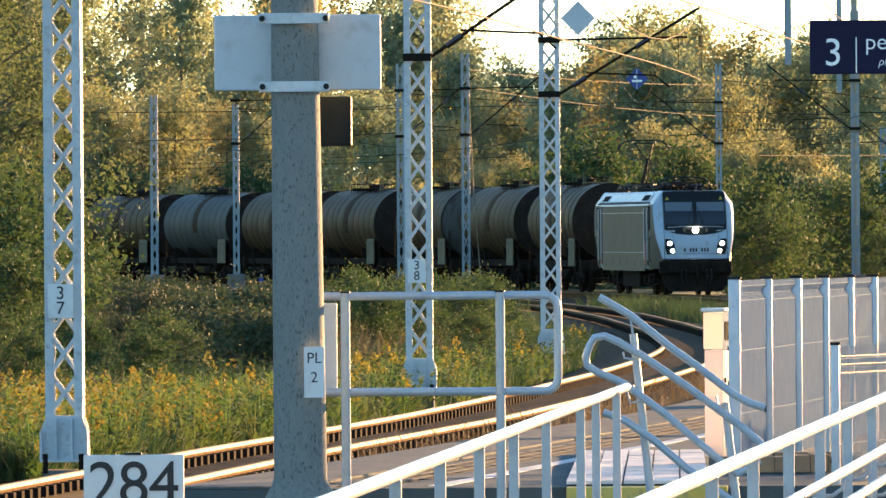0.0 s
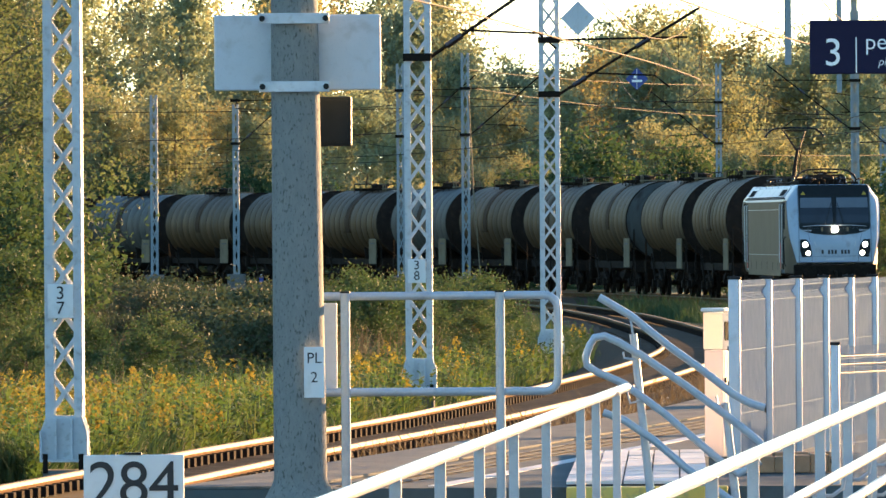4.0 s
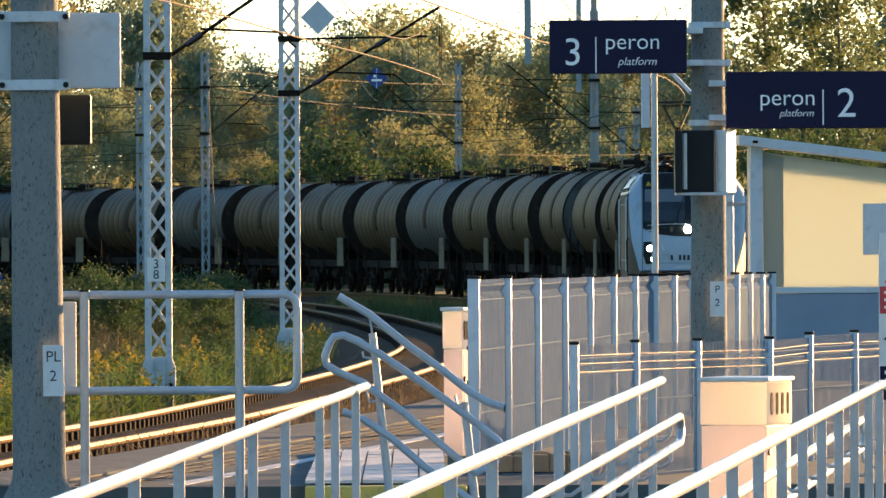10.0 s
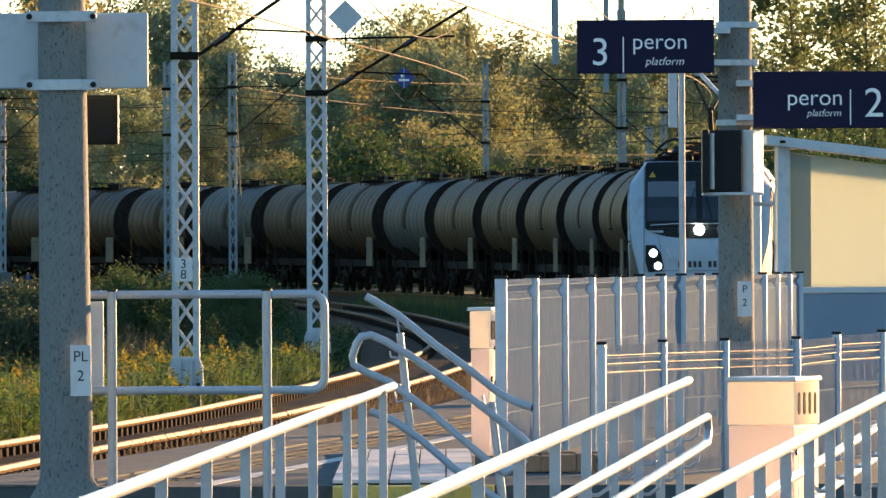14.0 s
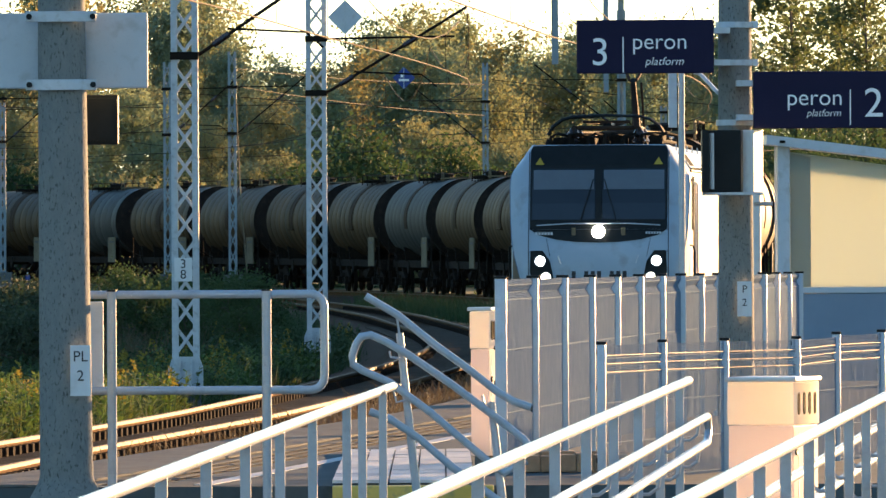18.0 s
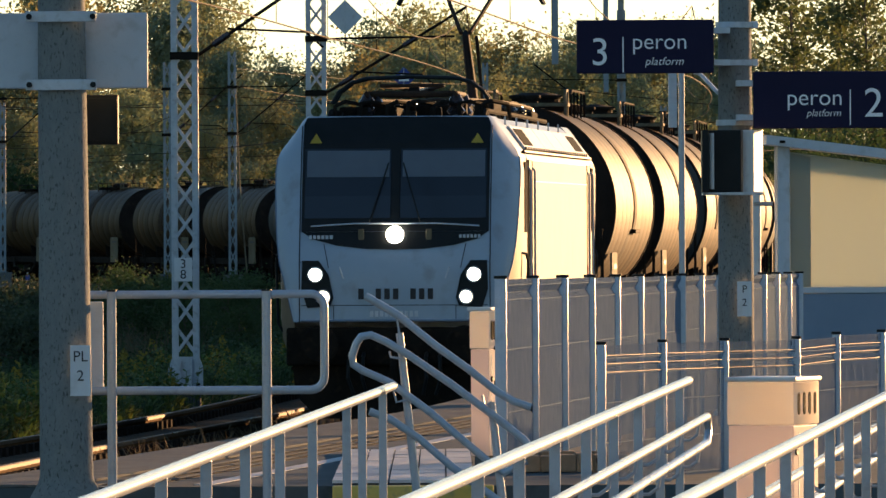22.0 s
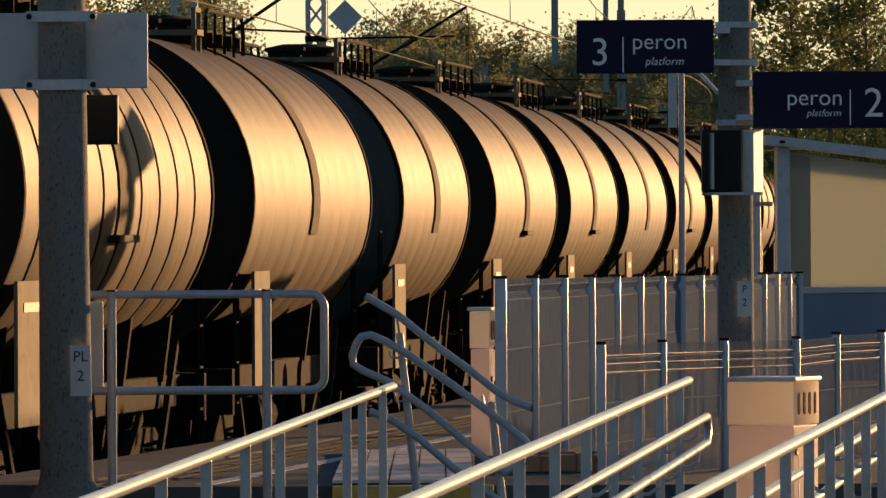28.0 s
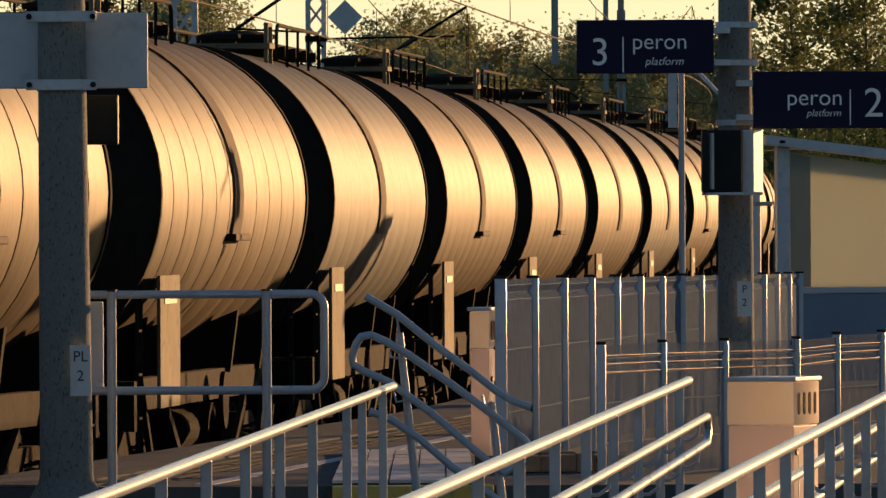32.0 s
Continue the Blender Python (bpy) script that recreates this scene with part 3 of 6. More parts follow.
        b = [bm.verts.new((x, face_y(z) - out + thick, z)) for x, z in outline]
        bm.faces.new(a); bm.faces.new(b[::-1])
        n = len(a)
        for i in range(n):
            bm.faces.new((a[i], b[i], b[(i + 1) % n], a[(i + 1) % n]))
        bmesh.ops.recalc_face_normals(bm, faces=bm.faces)
        return bm

    def band(cols, out, thick=0.02):
        """Panel from rows (z, half width left, half width right)."""
        bm = B()
        f = [[bm.verts.new((x, face_y(z) - out, z)) for x in np.linspace(l, r, 7)] for z, l, r in cols]
        k = [[bm.verts.new((x, face_y(z) - out + thick, z)) for x in np.linspace(l, r, 7)] for z, l, r in cols]
        for a, b in zip(f, f[1:]):
            for i in range(6):
                bm.faces.new((a[i], a[i + 1], b[i + 1], b[i]))
        for a, b in zip(k, k[1:]):
            for i in range(6):
                bm.faces.new((b[i], b[i + 1], a[i + 1], a[i]))
        for i in (0, 6):
            for j in range(len(cols) - 1):
                bm.faces.new((f[j][i], f[j + 1][i], k[j + 1][i], k[j][i]))
        for j in (0, -1):
            for i in range(6):
                bm.faces.new((f[j][i], f[j][i + 1], k[j][i + 1], k[j][i]))
        bmesh.ops.recalc_face_normals(bm, faces=bm.faces)
        return bm
    zz = [2.42, 2.5, 2.7, 2.85, 3.0, 3.2, 3.35, 3.5, 3.6, 3.72, 3.80]
    part("windscreen_surround", band([(z, -min(1.135, edge(z)), min(1.135, edge(z))) for z in zz], 0.012), M_BLACK, lo, "black windscreen surround")
    low = [(-1.13, 2.42), (-1.0, 2.33), (-0.7, 2.25), (-0.35, 2.21), (0, 2.20), (0.35, 2.21), (0.7, 2.25), (1.0, 2.33), (1.13, 2.42)]
    bm = B()
    a = [bm.verts.new((x, face_y(z) - 0.012, z)) for x, z in low]
    b = [bm.verts.new((x, face_y(2.42) - 0.012, 2.418)) for x, z in low[1:-1]]
    for i in range(len(low) - 1):
        q = [a[i], a[i + 1]] + ([b[i]] if i < len(b) else []) + ([b[i - 1]] if i > 0 else [])
        bm.faces.new(q)
    bmesh.ops.recalc_face_normals(bm, faces=bm.faces)
    part("lamp_band", bm, M_BLACK, lo, "black curved lamp band")
    for s in (-1, 1):
        x0, x1 = (-1.10, -0.06) if s < 0 else (0.06, 1.10)
        pn = part("windscreen_pane", band([(z, x0, x1) for z in (2.58, 2.7, 2.85, 3.0, 3.2, 3.42)], 0.022), M_GLASS, lo, "dark windscreen glass")
        part("sun_blind", band([(z, x0 + 0.02, x1 - 0.02) for z in (3.08, 3.2, 3.30, 3.40)], 0.027, 0.004), M_BLIND, pn, "half-drawn blue-grey blind")
        part("wiper_arm", tube(B(), [(s * 0.32, face_y(2.52) - 0.05, 2.53), (s * 0.30, face_y(2.52) - 0.06, 2.56), (s * 0.09, face_y(3.2) - 0.05, 3.25)], 0.010, 6), M_BLACK, lo)
        part("warning_plate", on_face([(s * 0.98 - 0.075, 3.49), (s * 0.98 + 0.075, 3.49), (s * 0.98, 3.61)], 0.03, 0.012), M_WARN, lo, "yellow warning triangle")
        hl = part("headlamp_housing", on_face([(s * 1.12, 2.07), (s * 0.92, 2.07), (s * 0.80, 1.90), (s * 0.74, 1.62), (s * 0.78, 1.52), (s * 1.06, 1.50), (s * 1.13, 1.72)], 0.02, 0.03), M_BLACK, lo, "black headlamp housing")
        for x, z, r in ((0.96, 1.90, 0.076), (0.865, 1.63, 0.072)):
            part("lamp_lens", lathe(B(), [(-0.035, r * 0.55), (-0.025, r), (0.02, r)], 20, "y", (s * x, face_y(z) - 0.01, z)), M_LAMP if z > 1.8 else M_LAMPLOW, hl, "lit warm headlamp")
            part("lamp_rim", lathe(B(), [(-0.03, r + 0.005), (-0.03, r + 0.02), (0.02, r + 0.02)], 20, "y", (s * x, face_y(z) - 0.002, z)), M_GALV, hl)
        part("marker_lamp", box(B(), s * 0.41 - 0.035, s * 0.41 + 0.035, face_y(2.38) - 0.03, face_y(2.38), 2.31, 2.45, 0.01), M_PLATE, lo, "unlit marker lamp")
        buffer(lo, s * 0.875, 0.42, -1)
        # flank: slit window, door between two recessed grab poles
        for back in (False, True):
            def yy(y):
                return 18.9 - y if back else y
            def slab(nm, x0, x1, y0, y1, z0, z1, mat, par, lb="", bev=0.004):
                return part(nm, box(B(), min(s * x0, s * x1), max(s * x0, s * x1), min(yy(y0), yy(y1)), max(yy(y0), yy(y1)), z0, z1, bev), mat, par, lb)
            slab("cab_side_window", 1.484, 1.500, 1.72, 2.10, 2.40, 3.26, M_GRILLE, lo, "dark slit side window")
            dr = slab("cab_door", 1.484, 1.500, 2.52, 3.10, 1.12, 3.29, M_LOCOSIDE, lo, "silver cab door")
            slab("door_seam", 1.500, 1.503, 2.50, 2.53, 1.12, 3.29, M_BLACK, dr)
            slab("door_latch", 1.500, 1.53, 2.62, 2.78, 2.02, 2.07, M_BLACK, dr)
            # Flat dark strips stand in for the shade inside the recesses.
            for y in (2.34, 3.22):
                slab("grab_recess", 1.482, 1.494, y - 0.07, y + 0.07, 1.10, 3.29, M_GRILLE, lo, "dark strip for the shade in a grab-pole recess")
                part("grab_pole", tube(B(), [(s * 1.49, yy(y), 1.30), (s * 1.53, yy(y), 1.34), (s * 1.53, yy(y), 3.16), (s * 1.49, yy(y), 3.20)], 0.016, 6), M_GALV, lo)
            slab("red_grip", 1.500, 1.512, 3.10, 3.20, 1.12, 1.95, M_RED, lo, "red grip strip beside the door")
            part("door_handrail", tube(B(), [(s * (wide(1.4) - 0.03), yy(1.62), 1.20), (s * 1.52, yy(1.62), 1.30), (s * 1.54, yy(1.58), 2.05), (s * 1.52, yy(1.50), 2.14), (s * 1.46, yy(1.42), 2.15)], 0.018, 6), M_BLACK, lo)
            for z in (0.42, 0.72):
                slab("door_step", 1.20, 1.44, 2.52, 3.10, z, z + 0.04, M_UNDER, lo)
    part("lamp_band_trim", tube(B(), [(-1.02, face_y(2.5) - 0.03, 2.485), (-0.5, face_y(2.5) - 0.03, 2.515), (0.5, face_y(2.5) - 0.03, 2.515), (1.02, face_y(2.5) - 0.03, 2.485)], 0.01, 6), M_WHITEP, lo)
    part("top_lamp", lathe(B(), [(-0.05, 0.06), (-0.03, 0.105), (0.02, 0.105)], 24, "y", (0, face_y(2.38) - 0.01, 2.38)), M_LAMP, lo, "lit warm upper headlamp")
    part("window_pillar", band([(z, -0.05, 0.05) for z in (2.45, 2.85, 3.2, 3.4)], 0.03), M_BLACK, lo)
    # number and maker's name as plain bars
    for i in range(9):
        if i not in (1, 5):
            part("number_bar", box(B(), -0.44 + i * 0.105, -0.375 + i * 0.105, 0.288, 0.30, 1.60, 1.73), M_INK, lo)
    for i in range(10):
        part("maker_bar", box(B(), -0.30 + i * 0.06, -0.26 + i * 0.06, 0.29, 0.30, 1.39, 1.46), M_GALV, lo)
    for i in range(6):
        part("small_bar", box(B(), -1.04 + i * 0.05, -1.005 + i * 0.05, 0.37, 0.385, 2.33, 2.375), M_WHITEP, lo)
        part("small_bar", box(B(), 0.78 + i * 0.045, 0.81 + i * 0.045, 0.37, 0.385, 2.34, 2.38), M_WHITEP, lo)
    part("front_seam", box(B(), -1.13, 1.13, 0.294, 0.302, 1.525, 1.533), M_BLACK, lo)
    part("lower_lip", box(B(), -1.14, 1.14, 0.27, 0.36, 1.33, 1.36, 0.01), M_LOCOTRIM, lo, "blue-grey lower lip of the cab front")
    for s in (-1, 1):
        part("front_seam", box(B(), s * 0.74 - 0.004, s * 0.74 + 0.004, 0.294, 0.302, 1.35, 1.525), M_BLACK, lo)
        part("front_seam", tube(B(), [(s * 0.80, 0.298, 1.98), (s * 0.82, face_y(2.08) - 0.002, 2.08), (s * 0.86, face_y(2.27) - 0.002, 2.27)], 0.006, 4), M_BLACK, lo)
        part("front_seam", tube(B(), [(s * 1.13, 0.31, 2.05), (s * crease(2.05)[0], crease(2.05)[1] - 0.01, 2.05)], 0.006, 4), M_BLACK, lo)
        part("lamp_step", tube(B(), [(s * 0.66, 0.28, 1.98), (s * 0.66, 0.24, 1.98), (s * 0.62, 0.24, 1.86), (s * 0.62, 0.28, 1.86)], 0.01, 6), M_GALV, lo)
    # buffer beam, plough, coupling
    bb = part("buffer_beam", box(B(), -1.32, 1.32, 0.34, 0.62, 0.80, 1.26, 0.03), M_UNDER, lo)
    part("snow_plough", plate(B(), [(-1.25, 0.80), (1.25, 0.80), (1.22, 0.45), (0.95, 0.16), (-0.95, 0.16), (-1.22, 0.45)], 0.45, 0.50), M_UNDER, lo)
    part("coupling", tube(B(), [(0, 0.35, 1.04), (0, 0.05, 1.02), (0, 0.0, 0.80), (0, 0.05, 0.55), (0, 0.2, 0.5)], 0.045, 8), M_UNDER, lo)
    for x in (-0.55, -0.38, 0.38, 0.55):
        part("brake_hose", tube(B(), [(x, 0.36, 0.95), (x, 0.18, 0.90), (x * 1.02, 0.14, 0.65), (x * 0.9, 0.22, 0.45)], 0.025, 6), M_BLACK, lo)
    # side panels: lower skirt, upper grille panels
    for s in (-1, 1):
        for i in range(2):
            y0 = 3.32 + i * 6.13
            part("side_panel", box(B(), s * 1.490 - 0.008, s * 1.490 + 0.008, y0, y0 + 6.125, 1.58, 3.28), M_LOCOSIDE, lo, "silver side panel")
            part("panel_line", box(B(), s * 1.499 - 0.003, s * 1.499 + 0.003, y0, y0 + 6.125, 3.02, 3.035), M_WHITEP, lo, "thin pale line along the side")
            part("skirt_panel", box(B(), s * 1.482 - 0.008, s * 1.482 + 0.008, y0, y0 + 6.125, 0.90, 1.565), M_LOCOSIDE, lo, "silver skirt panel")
            for q in range(3):
                part("jacking_slot", box(B(), s * 1.492 - 0.004, s * 1.492 + 0.004, y0 + 1.0 + q * 2.0, y0 + 1.12 + q * 2.0, 1.08, 1.34), M_BLACK, lo)
        for i in range(6):
            y0, dark = 2.55 + i * 2.30, i in (0, 5)
            bm = B()
            pts = [(s * 1.440, y0 + 0.03, 3.42), (s * 1.440, y0 + 2.27, 3.42), (s * 1.235, y0 + 2.27, 3.70), (s * 1.235, y0 + 0.03, 3.70)]
            vs = [bm.verts.new((x + s * 0.016, y, z + 0.012)) for x, y, z in pts] + [bm.verts.new((x - s * 0.01, y, z)) for x, y, z in pts]
            for f in ((0, 1, 2, 3), (0, 1, 5, 4), (1, 2, 6, 5), (2, 3, 7, 6), (3, 0, 4, 7)):
                bm.faces.new([vs[j] for j in f])
            bmesh.ops.recalc_face_normals(bm, faces=bm.faces)
            rp = part("roof_side_panel", bm, M_ROOFLIT, lo, "sloping roof-side panel, sky and sun in its colour")
            if dark:
                bm = B()
                q = [(s * 1.411, y0 + 0.25, 3.46), (s * 1.411, y0 + 2.0, 3.46), (s * 1.264, y0 + 2.0, 3.66), (s * 1.264, y0 + 0.25, 3.66)]
                vs = [bm.verts.new((x + s * 0.022, y, z + 0.018)) for x, y, z in q] + [bm.verts.new((x, y, z)) for x, y, z in q]
                for f in ((0, 1, 2, 3), (0, 1, 5, 4), (1, 2, 6, 5), (2, 3, 7, 6), (3, 0, 4, 7)):
                    bm.faces.new([vs[j] for j in f])
                bmesh.ops.recalc_face_normals(bm, faces=bm.faces)
                part("grille", bm, M_GRILLE, rp, "dark roof-side grille")
            part("roof_eye", tube(B(), [(s * 1.20, y0 + 0.1, 3.72), (s * 1.20, y0 + 0.1, 3.83)], 0.012, 6), M_GALV, lo)
        part("gutter", tube(B(), [(s * 1.47, 1.9, 3.385), (s * 1.47, 17.0, 3.385)], 0.022, 6), M_BLACK, lo)
        for i in range(26):
            part("roof_bolt", box(B(), s * 1.45 - 0.02, s * 1.45 + 0.02, 2.6 + i * 0.55, 2.66 + i * 0.55, 3.41, 3.45), M_BLACK, lo)
    part("underframe_box", box(B(), -1.2, 1.2, 7.0, 11.9, 0.30, 0.90, 0.05), M_UNDER, lo, "dark transformer housing")
    for yy in (4.2, 14.7):
        bogie(lo, yy, 2.6, 0.60, 1.05)
    # roof: insulators, busbars, pantographs
    for i, (x, y) in enumerate([(-0.8, 6.2), (0.5, 6.6), (-0.3, 8.2), (0.8, 9.0), (-0.8, 10.2), (0.2, 11.2), (0.8, 12.4), (-0.6, 13.0), (-0.7, 16.6), (0.7, 16.6), (0, 7.4), (-0.5, 9.4)]):
        pr = []
        for k in range(5):
            pr += [(3.80 + k * 0.045, 0.04), (3.81 + k * 0.045, 0.075), (3.825 + k * 0.045, 0.075), (3.84 + k * 0.045, 0.04)]
        part("insulator", lathe(B(), pr + [(4.06, 0.03)], 12, "z", (x, y, 0)), M_PORC, lo, "brown ribbed insulator")
    for pts in ([(-0.8, 6.2, 4.07), (-0.3, 8.2, 4.08), (-0.8, 10.2, 4.07), (-0.6, 13.0, 4.07), (-0.7, 16.6, 4.07)], [(0.5, 6.6, 4.08), (0.8, 9.0, 4.07), (0.8, 12.4, 4.07), (0.7, 16.6, 4.07)],
                [(0.5, 6.6, 4.08), (0, 7.4, 4.09), (-0.3, 8.2, 4.08), (-0.5, 9.4, 4.08), (0.2, 11.2, 4.08), (0.8, 12.4, 4.07)]):
        part("busbar", tube(B(), pts, 0.025, 6), M_COPPER, lo)
    for x0, x1, y0, y1, h in ((-0.9, -0.2, 3.4, 5.0, 0.16), (0.2, 0.8, 6.9, 8.4, 0.28), (-0.9, -0.5, 7.2, 8.8, 0.24), (-0.4, 0.5, 9.6, 10.8, 0.30), (0.1, 0.9, 13.4, 14.6, 0.2), (-0.6, 0.6, 5.2, 5.9, 0.2)):
        part("roof_box", box(B(), x0, x1, y0, y1, 3.79, 3.80 + h, 0.03), M_UNDER, lo, "dark roof equipment box")

    for i in range(7):
        x = -0.9 + i * 0.3
        y = 2.75 + 0.25 * (i % 3)
        part("valve_pipe", tube(B(), [(x, y, 3.80), (x, y, 3.96 + 0.04 * (i % 2)), (x + 0.12, y + 0.1, 4.02), (x + 0.3, y + 0.5, 3.98), (x + 0.3, y + 0.9, 3.82)], 0.028, 6), M_UNDER, lo)
        part("roof_block", box(B(), x - 0.06, x + 0.07, y + 0.2, y + 0.5, 3.79, 3.90 + 0.05 * (i % 3), 0.015), M_UNDER, lo)
    for x in (-0.95, 0.95):
        part("roof_pipe", tube(B(), [(x, 2.6, 3.83), (x, 2.8, 3.90), (x, 9.0, 3.90), (x, 15.5, 3.88)], 0.03, 6), M_UNDER, lo)

    def pantograph(yb, zk, zh, d):
        """Base at yb, knee at height zk, head at height zh; d: way of the knee."""
        pg = new("pantograph"); pg.parent = lo
        for s in (-1, 1):
            part("base_bar", tube(B(), [(s * 0.55, yb - 0.8, 4.12), (s * 0.55, yb + 0.8, 4.12)], 0.035, 6), M_COPPER, pg)
            part("base_bar", tube(B(), [(-0.55, yb + s * 0.7, 4.12), (0.55, yb + s * 0.7, 4.12)], 0.035, 6), M_COPPER, pg)
            for q in (-0.7, 0.7):
                part("foot_insulator", lathe(B(), [(3.79, 0.08), (3.86, 0.08), (3.90, 0.12), (3.96, 0.08), (4.0, 0.12), (4.06, 0.08), (4.12, 0.05)], 12, "z", (s * 0.55, yb + q, 0)), M_PORC, pg)
        ky = yb + d * 1.25 if zk > 4.6 else yb + d * 1.7
        part("lower_arm", tube(B(), [(0, yb - d * 0.3, 4.16), (0, ky, zk)], 0.075, 8, 0.05), M_BLACK, pg)
        part("thrust_rod", tube(B(), [(0.14, yb - d * 0.05, 4.14), (0.14, ky - d * 0.1, zk - 0.05)], 0.022, 6), M_COPPER, pg)
        hy = yb + d * 0.1 if zk > 4.6 else yb - d * 0.6
        for s in (-1, 1):
            part("upper_arm", tube(B(), [(s * 0.06, ky, zk), (s * 0.36, hy, zh - 0.08)], 0.03, 6), M_COPPER, pg)
        for q in (-0.19, 0.19):
            xs = [(-0.98, -0.30), (-0.90, -0.16), (-0.74, -0.04), (-0.55, 0.01), (0, 0.03), (0.55, 0.01), (0.74, -0.04), (0.90, -0.16), (0.98, -0.30)]
            part("contact_strip", tube(B(), [(x, hy + q, zh + z) for x, z in xs], 0.024, 6), M_BLACK, pg, "carbon contact strip")
        part("head_tube", tube(B(), [(-0.4, hy, zh - 0.08), (0.4, hy, zh - 0.08)], 0.025, 6), M_COPPER, pg)
    pantograph(14.9, 5.05, 5.75, -1)
    pantograph(4.1, 4.20, 4.30, 1)
    for o in lo.children:
        o.matrix_basis = Matrix.Translation((0, -LOCO_Y, 0)) @ o.matrix_basis
    return lo


def tank_wagon(name, jacket, label, top_style, length, barrel, seam=0.014, bracket=True, dome=None):
    w = root(name, pose(0, 0, 0), label, "tank wagon", "tank wagons of the train")
    R, ZC, HL = 1.46, 2.74, barrel / 2
    E = length / 2 - 7.77
    # Barrel colour holds the shade of the ends; dome swaps in lighter grey.
    bm = B()
    prof = [(-HL - 0.42, 0.05), (-HL - 0.40, 0.45), (-HL - 0.33, 0.85), (-HL - 0.20, 1.20), (-HL, R - 0.025), (HL, R - 0.025), (HL + 0.20, 1.20), (HL + 0.33, 0.85), (HL + 0.40, 0.45), (HL + 0.42, 0.05)]
    part("tank_barrel", lathe(bm, prof, 56, "y", (0, 0, ZC)), dome or M_TANKDARK, w, "grimy tank barrel, its dished ends toned for their light", True)
    n = round(2 * HL / 1.17)
    bw = 2 * HL / n
    first = None
    for i in range(n):
        y0 = -HL + i * bw
        m = pose(0, y0, ZC)
        if first is None:
            bm = lathe(B(), [(seam, R - 0.03), (seam, R - 0.006), (seam + 0.05, R), (bw - seam - 0.05, R + 0.004), (bw - seam, R - 0.002), (bw - seam, R - 0.03)], 56, "y")
            first = part("jacket_panel", bm, jacket, w, "", True)
            first.matrix_basis = m
        else:
            share("jacket_panel", first, w, m)
    for y in (0.0,):
        bm = B()
        ring = []
        for q in range(31):
            an = radians(-13 + 206 * q / 30)
            ring.append([bm.verts.new((r * math.cos(an), yy, ZC + r * math.sin(an))) for yy, r in ((y - 0.40, R - 0.01), (y - 0.36, R + 0.022), (y + 0.36, R + 0.022), (y + 0.40, R - 0.01))])
        for u, v in zip(ring, ring[1:]):
            for q in range(3):
                bm.faces.new((u[q], u[q + 1], v[q + 1], v[q]))
        bm.faces.new(ring[0]); bm.faces.new(ring[-1])
        bmesh.ops.recalc_face_normals(bm, faces=bm.faces)
        part("overflow_band", bm, M_BAND, w, "dark oil-stained overflow band", True)
        for s in (-1, 1) if bracket else ():
            part("lifting_bracket", box(B(), s * 1.44 - 0.06, s * 1.44 + 0.07, y - 0.62, y + 0.62, 2.36, 2.42, 0.01), M_BAND, w)
    for y in (-HL + 0.05, HL - 0.05):
        part("end_ring", lathe(B(), [(y - 0.05, R), (y - 0.05, R + 0.02), (y + 0.05, R + 0.02), (y + 0.05, R)], 56, "y", (0, 0, ZC)), M_TANKDARK, w, "", True)
    # frame
    for s in (-1, 1):
        part("sole_bar", box(B(), s * 1.05 - 0.06, s * 1.05 + 0.06, -6.7 - E, 6.7 + E, 0.98, 1.24), M_UNDER, w)
        for y in (-5.0 - E, -2.4, 2.4, 5.0 + E):
            part("saddle", plate(B(), [(s * 0.2, 1.2), (s * 1.15, 1.2), (s * 1.22, 1.75), (s * 0.9, 1.62), (s * 0.2, 1.3)], y - 0.06, y + 0.06), M_UNDER, w)
        for y in (-6.0 - E,):
            pl = part("side_plate", box(B(), s * 1.40 - 0.015, s * 1.40 + 0.015, y + 0.2, y + 1.7, 1.02, 2.09, 0.006), M_PLATE, w, "dusty grey upright step plate")
            part("plate_bar", box(B(), s * 1.418 - 0.004, s * 1.418 + 0.004, y + 0.5, y + 1.4, 1.86, 1.93), M_INK, pl)
        buffer(w, s * 0.875, -6.72 - E, -1)
        buffer(w, s * 0.875, 6.72 + E, 1)
        for y in (-6.35 - E, 6.3 + E):
            ld = part("end_ladder", tube(B(), [(s * 1.30, y - 0.14, 0.5), (s * 1.30, y - 0.14, 2.3), (s * 1.30, y - 0.06, 2.42), (s * 1.30, y + 0.08, 2.42), (s * 1.30, y + 0.14, 2.3), (s * 1.30, y + 0.14, 0.5)], 0.018, 6), M_UNDER, w)
            for z in (0.6, 0.95, 1.3, 1.65):
                part("rung", tube(B(), [(s * 1.30, y - 0.14, z), (s * 1.30, y + 0.14, z)], 0.014, 5), M_UNDER, ld)
        for y0, z0, y1, z1 in ((-4.4, 0.55, -5.6, 1.5), (4.4, 0.55, 5.6, 1.5), (-3.2, 0.95, -2.2, 0.55), (3.2, 0.95, 2.2, 0.55)):
            part("brace", bar(B(), (s * 1.18, y0, z0), (s * 1.18, y1, z1), 0.05, 0.09), M_UNDER, w)
        part("reservoir", lathe(B(), [(-1.3, 0.05), (-1.25, 0.18), (-0.2, 0.18), (-0.15, 0.05)], 14, "y", (s * 0.8, 0.4 if s < 0 else 1.6, 0.72)), M_UNDER, w)
        part("brake_wheel", lathe(B(), [(-0.02, 0.22), (-0.02, 0.25), (0.02, 0.25), (0.02, 0.22)], 18, "x", (s * 1.24, 0.9, 0.98)), M_UNDER, w, "brake hand wheel")
    for y in (-6.72 - E, 6.52 + E):
        part("headstock", box(B(), -1.3, 1.3, y, y + 0.2, 0.85, 1.25), M_UNDER, w)
